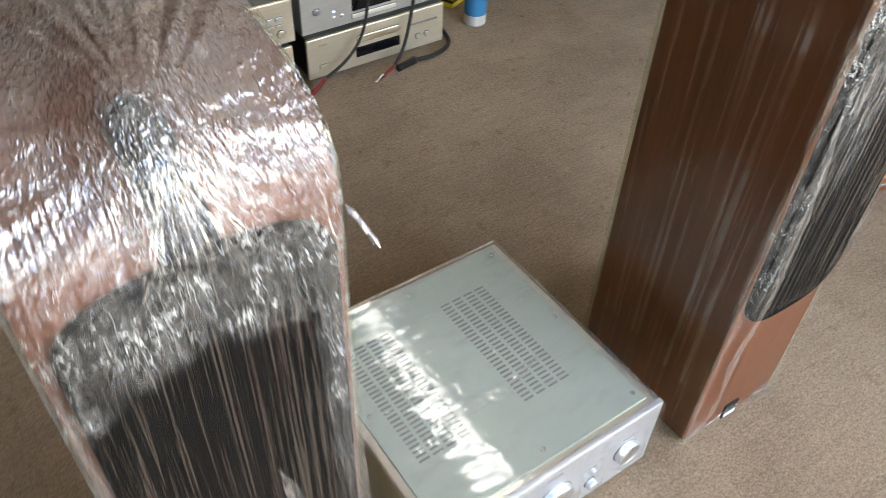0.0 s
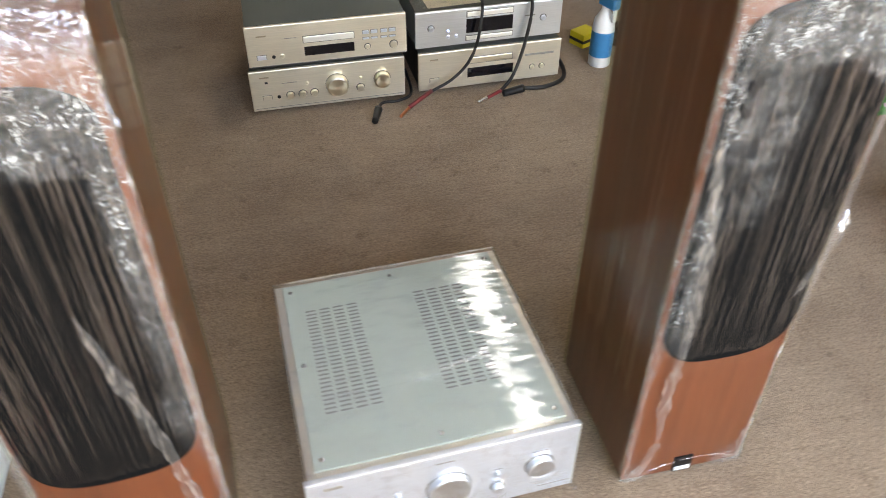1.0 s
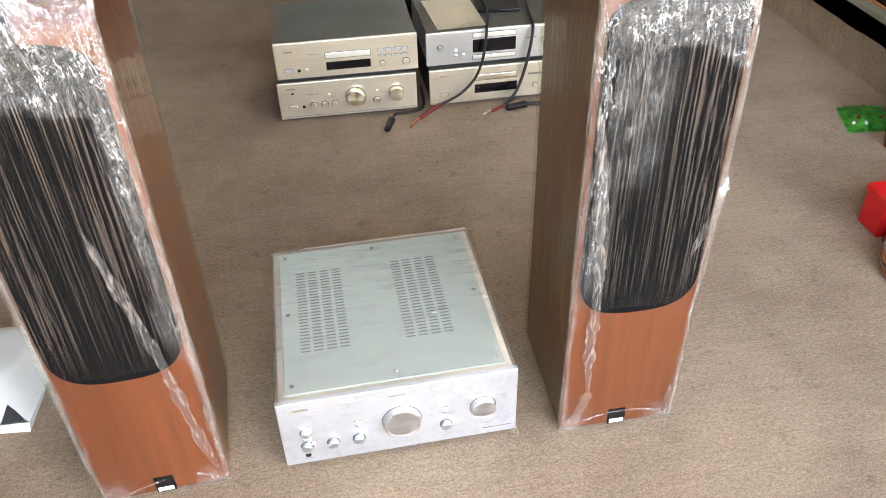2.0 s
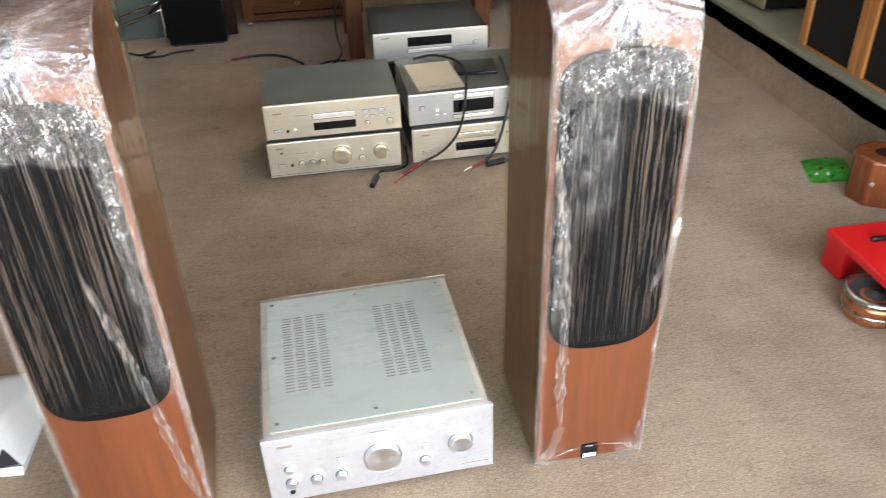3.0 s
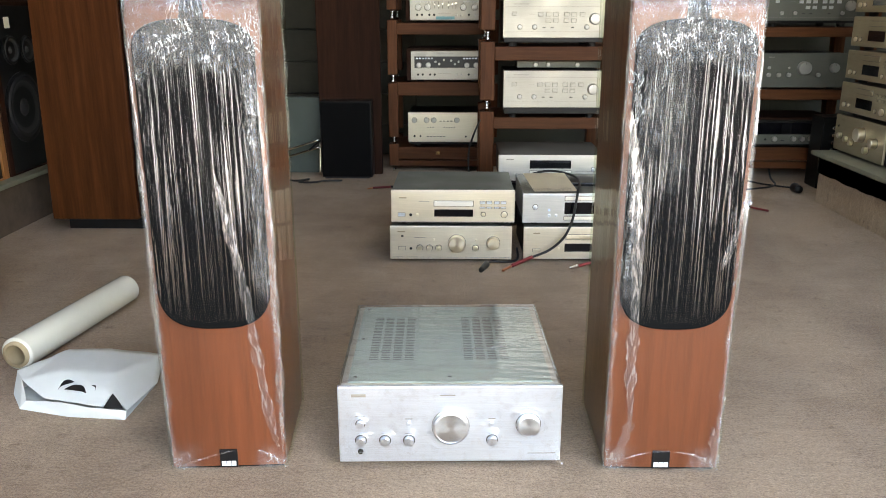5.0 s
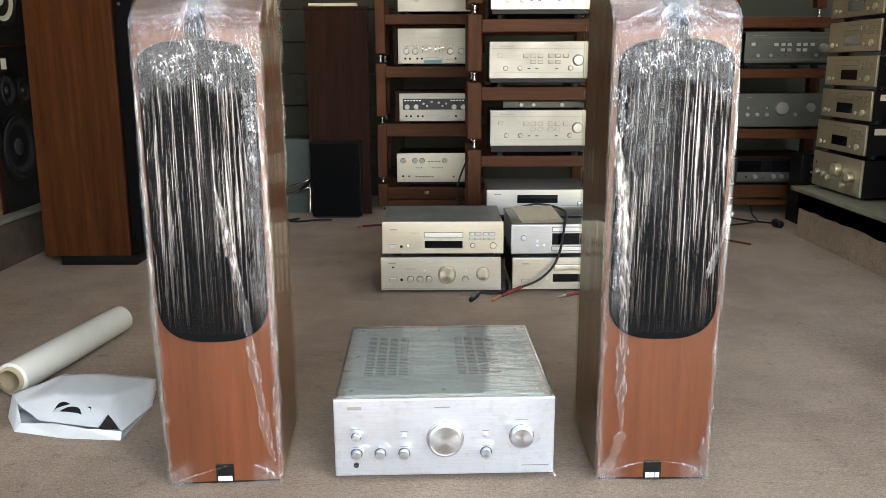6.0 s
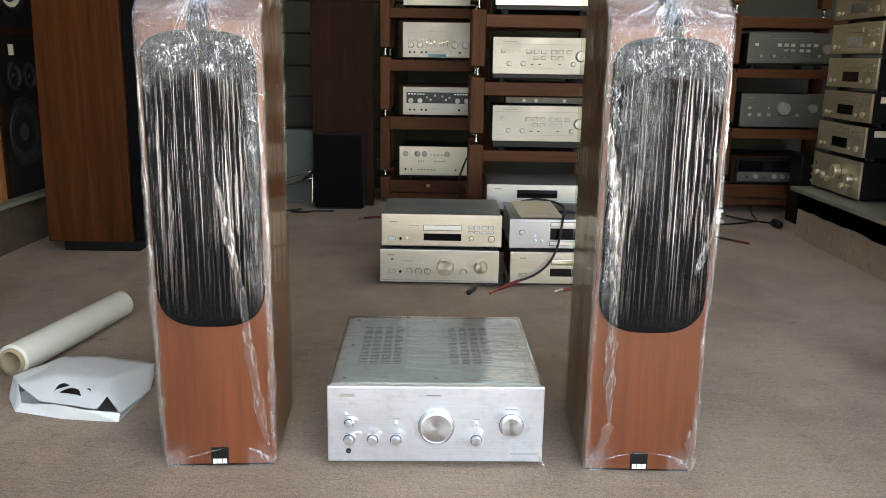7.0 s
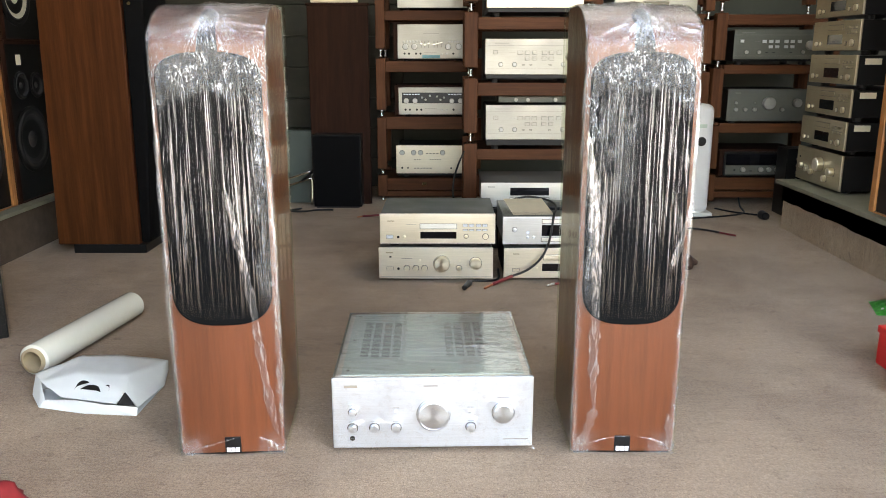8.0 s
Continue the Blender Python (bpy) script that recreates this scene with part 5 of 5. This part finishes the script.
# ---------- loose things on the carpet ----------
# red low table with a marker pen
table = thing("low_table", pose(1.236, 0.045, 0), "bright red painted low wooden table", "table")
part("tabletop", box(0.0, 0.435, 0.0, 0.49, 0.090, 0.112, 0.004), REDPAINT, table)
for x, y in ((0.004, 0.405), (0.004, 0.004), (0.375, 0.405), (0.375, 0.004)):
    bm = box(x, x + 0.055, y, y + 0.08, 0.0, 0.090, 0.003)
    part("leg", bm, REDPAINT, table)
pen = thing("marker_pen", pose(1.374, 0.447, 0.1195, 0, 0, -3), "black and white marker pen lying on the red table", "pen")
part("barrel", lathe([(0.0068, -0.030), (0.0072, -0.028), (0.0072, 0.030)], 16, pose(0, 0, 0, 0, 90, 0)), WHITEPLASTIC, pen, "white barrel", True)
part("cap", lathe([(0.0076, 0.030), (0.0076, 0.066), (0.006, 0.070)], 16, pose(0, 0, 0, 0, 90, 0)), BLACKPLASTIC, pen, "black cap", True)
part("end", lathe([(0.005, -0.070), (0.0070, -0.064), (0.0074, -0.028)], 16, pose(0, 0, 0, 0, 90, 0)), BLACKPLASTIC, pen, "black end", True)

coil = thing("speaker_driver", pose(1.235, 0.305, 0), "copper-wound speaker driver lying under the red table", "speaker driver")
part("winding", lathe([(0.058, 0.0000), (0.066, 0.0071), (0.068, 0.0189), (0.064, 0.0260), (0.070, 0.0330), (0.072, 0.0496), (0.068, 0.0590)], 40), COPPER, coil, "copper winding", True)
part("ring", lathe([(0.070, 0.0590), (0.0735, 0.0637), (0.0735, 0.0708), (0.066, 0.0755), (0.058, 0.0732), (0.056, 0.0590)], 40, cap0=False, cap1=False), STEEL, coil, "steel rim", True)
part("band", lathe([(0.0705, 0.0242), (0.0725, 0.0260), (0.0725, 0.0319), (0.0705, 0.0336)], 40, cap0=False, cap1=False), STEEL, coil, "", True)
part("cone", lathe([(0.057, 0.0708), (0.030, 0.0566), (0.022, 0.0614), (0.001, 0.0684)], 40, cap0=False, cap1=False), CONE, coil, "dark cone", True)
capob = thing("bottle_cap", pose(1.262, 0.425, 0), "small red and white cap under the table", "bottle cap")
part("shell", lathe([(0.014, 0.0), (0.016, 0.004), (0.016, 0.020), (0.012, 0.026)], 20), REDCLOTH, capob, "", True)
part("top", lathe([(0.009, 0.026), (0.008, 0.0275)], 16), WHITEPLASTIC, capob)

octo = thing("octagonal_box", pose(1.600, 0.835, 0, 0, 0, 12), "octagonal reddish wooden box with metal knobs", "wooden box")
bm = lathe([(0.086, 0.0), (0.086, 0.140), (0.080, 0.146)], 8, pose(0, 0, 0, 0, 0, 22.5))
bmesh.ops.bevel(bm, geom=list(bm.edges), offset=0.003, segments=2, profile=0.5, affect="EDGES")
part("box", bm, REDWOOD, octo)
part("inlay", lathe([(0.030, 0.146), (0.028, 0.1475)], 24), DARKWOOD, octo)
for ang, z in ((255, 0.10), (255, 0.06), (210, 0.075), (300, 0.06)):
    a = radians(ang)
    part("knob", lathe([(0.006, 0.0), (0.007, 0.005), (0.004, 0.008)], 14, pose(0.079 * math.cos(a), 0.079 * math.sin(a), z, 90, 0, ang + 90)), RACKKNOB, octo, "metal knob", True)

pack = thing("green_packet", pose(1.56, 1.015, 0, 0, 0, -5), "crumpled bright green foil packet lying on the carpet", "packet")


def pillow(u, v):
    x, y = (u - 0.5) * 0.15, (v - 0.5) * 0.16
    b = (1 - abs(2 * u - 1) ** 3) * (1 - abs(2 * v - 1) ** 3)
    return Vector((x + 0.03 * (v - 0.5) * 1.2, y, 0.0015 + 0.024 * b + 0.006 * b * n3(u * 7, v * 7, 3)))


bm = add_grid(bmesh.new(), 24, 24, pillow)
bmesh.ops.solidify(bm, geom=list(bm.faces), thickness=0.001)
part("foil", bm, GREENFOIL, pack, "", True)
for i in range(7):
    part("print_patch", add_grid(bmesh.new(), 3, 3, lambda u, v, i=i: pillow(0.12 + 0.115 * i + 0.06 * u, (0.18, 0.30, 0.12, 0.74, 0.86, 0.25, 0.80)[i] + 0.08 * v) + Vector((0, 0, 0.0012))), (PALEPRINT, REDCLOTH)[i % 2], pack)

spray = thing("spray_bottle", pose(0.835, 1.415, 0, 0, 0, 20), "white spray bottle with blue label standing on the carpet", "spray bottle")
part("bottle", lathe([(0.030, 0.0), (0.034, 0.004), (0.034, 0.12), (0.030, 0.15), (0.014, 0.175), (0.012, 0.19)], 28), WHITEPLASTIC, spray, "", True)
part("label", lathe([(0.0346, 0.035), (0.0346, 0.115)], 28, cap0=False, cap1=False), BLUEPLASTIC, spray, "blue label", True)
part("trigger_head", box(-0.014, 0.014, -0.045, 0.022, 0.19, 0.222, 0.005), BLUEPLASTIC, spray, "blue spray head")
part("trigger", box(-0.006, 0.006, -0.042, -0.033, 0.150, 0.192, 0.003), WHITEPLASTIC, spray)
tin = thing("yellow_carton", pose(0.84, 1.56, 0, 0, 0, 25), "small yellow carton lying beside a bottle", "carton")
part("carton", box(-0.035, 0.035, -0.03, 0.03, 0.0, 0.045, 0.002), YELLOW, tin)
part("band", box(-0.0355, 0.0355, -0.0305, 0.0305, 0.016, 0.026), BLACKINK, tin)


def lump(name, m, rx, ry, rz, seed, material, label, category):
    t = thing(name, m, label, category)
    bm = bmesh.new()
    bmesh.ops.create_icosphere(bm, subdivisions=4, radius=1.0)
    for v in bm.verts:
        c = v.co.copy()
        k = 1 + 0.30 * n3(c.x * 1.6 + seed, c.y * 1.6, c.z * 1.6) + 0.14 * abs(n3(c.x * 5, c.y * 5 + seed, c.z * 5))
        v.co = Vector((c.x * rx * k, c.y * ry * k, max(0.0, (c.z * k + 0.75) * rz)))
    part("folds", bm, material, t, "", True)


lump("brown_rag", pose(0.972, 1.545, 0, 0, 0, 20), 0.065, 0.05, 0.035, 2.0, BROWNCLOTH, "crumpled dark brown rag on the carpet", "rag")
lump("red_cloth", pose(-0.815, -0.30, 0, 0, 0, 30), 0.07, 0.06, 0.05, 7.0, REDCLOTH, "crumpled dark red cloth on the carpet", "cloth")

# roll of stretch film
ROLL = pose(-1.085, 0.424, 0.0433) @ pose(0, 0, 0, -90, 0, -8.8)
roll = thing("film_roll", ROLL, "roll of clear stretch film on a cardboard tube", "film roll")
part("tube", lathe([(0.0265, -0.008), (0.034, -0.008), (0.034, 0.508), (0.0265, 0.508), (0.0265, -0.008)], 40, cap0=False, cap1=False), CARD, roll, "cardboard tube", True)
part("wound_film", lathe([(0.0342, 0.0), (0.0425, 0.0008), (0.043, 0.004), (0.0432, 0.25), (0.043, 0.496), (0.0425, 0.4995), (0.0342, 0.50)], 48, cap0=False, cap1=False), ROLLFILM, roll, "glossy pale wound film", True)
part("loose_end", ribbon([(-0.035, -0.030, 0.02), (-0.045, -0.040, 0.0), (-0.05, -0.046, -0.02)], 0.012, 2.2), FOLD, roll, "torn loose end of film", True)

# flattened white carrier bag
bag = thing("plastic_bag", pose(-0.835, 0.295, 0), "crumpled white plastic carrier bag with black print on the carpet", "plastic bag")
def creased(corners, faces, name, material, label, rough=0.0022, cuts=7):
    """Thin sheet with sharp folds: flat panels between corner points, each a little slack."""
    bm = bmesh.new()
    vs = {k: bm.verts.new(c) for k, c in corners.items() if any(k in f for f in faces)}
    for f in faces:
        bm.faces.new([vs[k] for k in f])
    bmesh.ops.triangulate(bm, faces=[f for f in bm.faces if len(f.verts) > 3])
    bmesh.ops.subdivide_edges(bm, edges=bm.edges, cuts=cuts, use_grid_fill=True)
    for v in bm.verts:
        x, y, z = v.co
        if z > 0.004:
            v.co.z += rough * (n3(x * 24, y * 24, 1.0) + 1.3 * abs(n3(x * 34 + y * 12, y * 20, 4.0)))
            v.co.y += 0.6 * rough * n3(x * 30, z * 60, 2.0)
    bmesh.ops.recalc_face_normals(bm, faces=bm.faces)
    return bm, part(name, bm, material, bag, label, True)


FOLDS = {"a": (-0.139, -0.079, 0.002), "b": (-0.012, -0.113, 0.002), "c": (0.119, -0.124, 0.002), "d": (0.125, 0.057, 0.003), "e": (0.10, 0.164, 0.03), "f": (-0.016, 0.141, 0.055),
         "g": (-0.112, 0.123, 0.06), "h": (-0.192, 0.023, 0.05), "i": (-0.179, -0.027, 0.012), "j": (-0.156, -0.023, 0.045), "k": (-0.078, -0.082, 0.030), "l": (0.072, -0.121, 0.030),
         "m": (0.081, -0.087, 0.048), "n": (0.121, -0.115, 0.02), "o": (0.065, -0.021, 0.062), "p": (-0.072, -0.013, 0.066), "q": (-0.126, -0.070, 0.018), "r": (-0.030, -0.104, 0.033),
         "e0": (0.10, 0.16, 0.003), "f0": (-0.016, 0.135, 0.003), "g0": (-0.112, 0.115, 0.003), "h0": (-0.185, 0.025, 0.003), "s": (0.110, -0.114, 0.022), "t": (0.05, -0.127, 0.031)}
tops = ["jkp", "klm", "kmp", "mop", "pof", "pfg", "jpg", "jgh", "mno", "nod", "ode", "oef"]
edges_down = [("g", "f", "f0", "g0"), ("f", "e", "e0", "f0"), ("h", "g", "g0", "h0"), ("e", "d", "e0")]
creased(FOLDS, [tuple(f) for f in tops] + edges_down, "sheet", BAGPLASTIC, "thin white plastic")
creased(FOLDS, [("h", "i", "a", "j"), ("a", "q", "j")], "side_flap", BAGPLASTIC, "open side fold")
creased(FOLDS, [("a", "b", "r", "q"), ("b", "c", "t", "r"), ("c", "n", "t")], "folded_rim", BAGPLASTIC, "turned-up front rim", 0.0015)
creased(FOLDS, [("a", "b", "c", "d", "e0", "f0", "g0", "h0", "i")], "underside", BAGPLASTIC, "", 0.0, 1)
creased({"l": (0.070, -0.117, 0.026), "m": (0.081, -0.084, 0.047), "s": (0.112, -0.110, 0.022)}, [("l", "s", "m")], "dark_opening", BLACKINK, "black triangle filling the front opening", 0.001, 3)


def print_mark(points, width, label):
    """A printed stroke on the front panel of the sheet, fat in its middle."""
    line = spline([Vector((x, y, 0)) for x, y in points], 8)
    n = len(line) - 1

    def at(u, v):
        p = line[min(n, round(u * n))]
        x, y = p.x, p.y + width * (v - 0.5) * (0.12 + math.sin(math.pi * u))
        # plane through the front panel's corners, lifted clear of its slack
        a, b, c = Vector(FOLDS["k"]), Vector(FOLDS["m"]), Vector(FOLDS["p"])
        w = (b - a).cross(c - a)
        return Vector((x, y, a.z - (w.x * (x - a.x) + w.y * (y - a.y)) / w.z + 0.0045))
    part("printed_mark", add_grid(bmesh.new(), n, 4, at), BLACKINK, bag, label, True)


print_mark([(-0.052, -0.068), (-0.048, -0.054), (-0.036, -0.050), (-0.020, -0.052)], 0.012, "black printed arc")
print_mark([(-0.036, -0.068), (-0.018, -0.066), (0.006, -0.072), (0.020, -0.084)], 0.013, "black printed arc")
print_mark([(0.026, -0.066), (0.036, -0.070), (0.040, -0.082)], 0.004, "thin black printed arc")

# black wrapped box at the edge of the carpet
dk = thing("wrapped_black_speaker", pose(-1.303, 0.72, 0, 0, 0, 36) @ pose(-0.155, 0, 0), "small black speaker wrapped in clear film on the carpet", "speaker")
part("cabinet", box(-0.15, 0.145, 0.004, 0.24, 0.0, 0.36, 0.004), BLACKPLASTIC, dk)
part("wrap", add_grid(bmesh.new(), 60, 60, lambda u, v: Vector(((u - 0.5) * 0.31 + 0.001, 0.0005 - 0.0025 * abs(n3(u * 30, v * 4, 6)), 0.003 + 0.36 * v))), FILM, dk, "clear film", True)
part("side_wrap", add_grid(bmesh.new(), 40, 60, lambda u, v: Vector((0.150 + 0.003 * abs(n3(u * 20, v * 6, 2)), 0.24 * u, 0.003 + 0.36 * v))), FILM, dk, "", True)
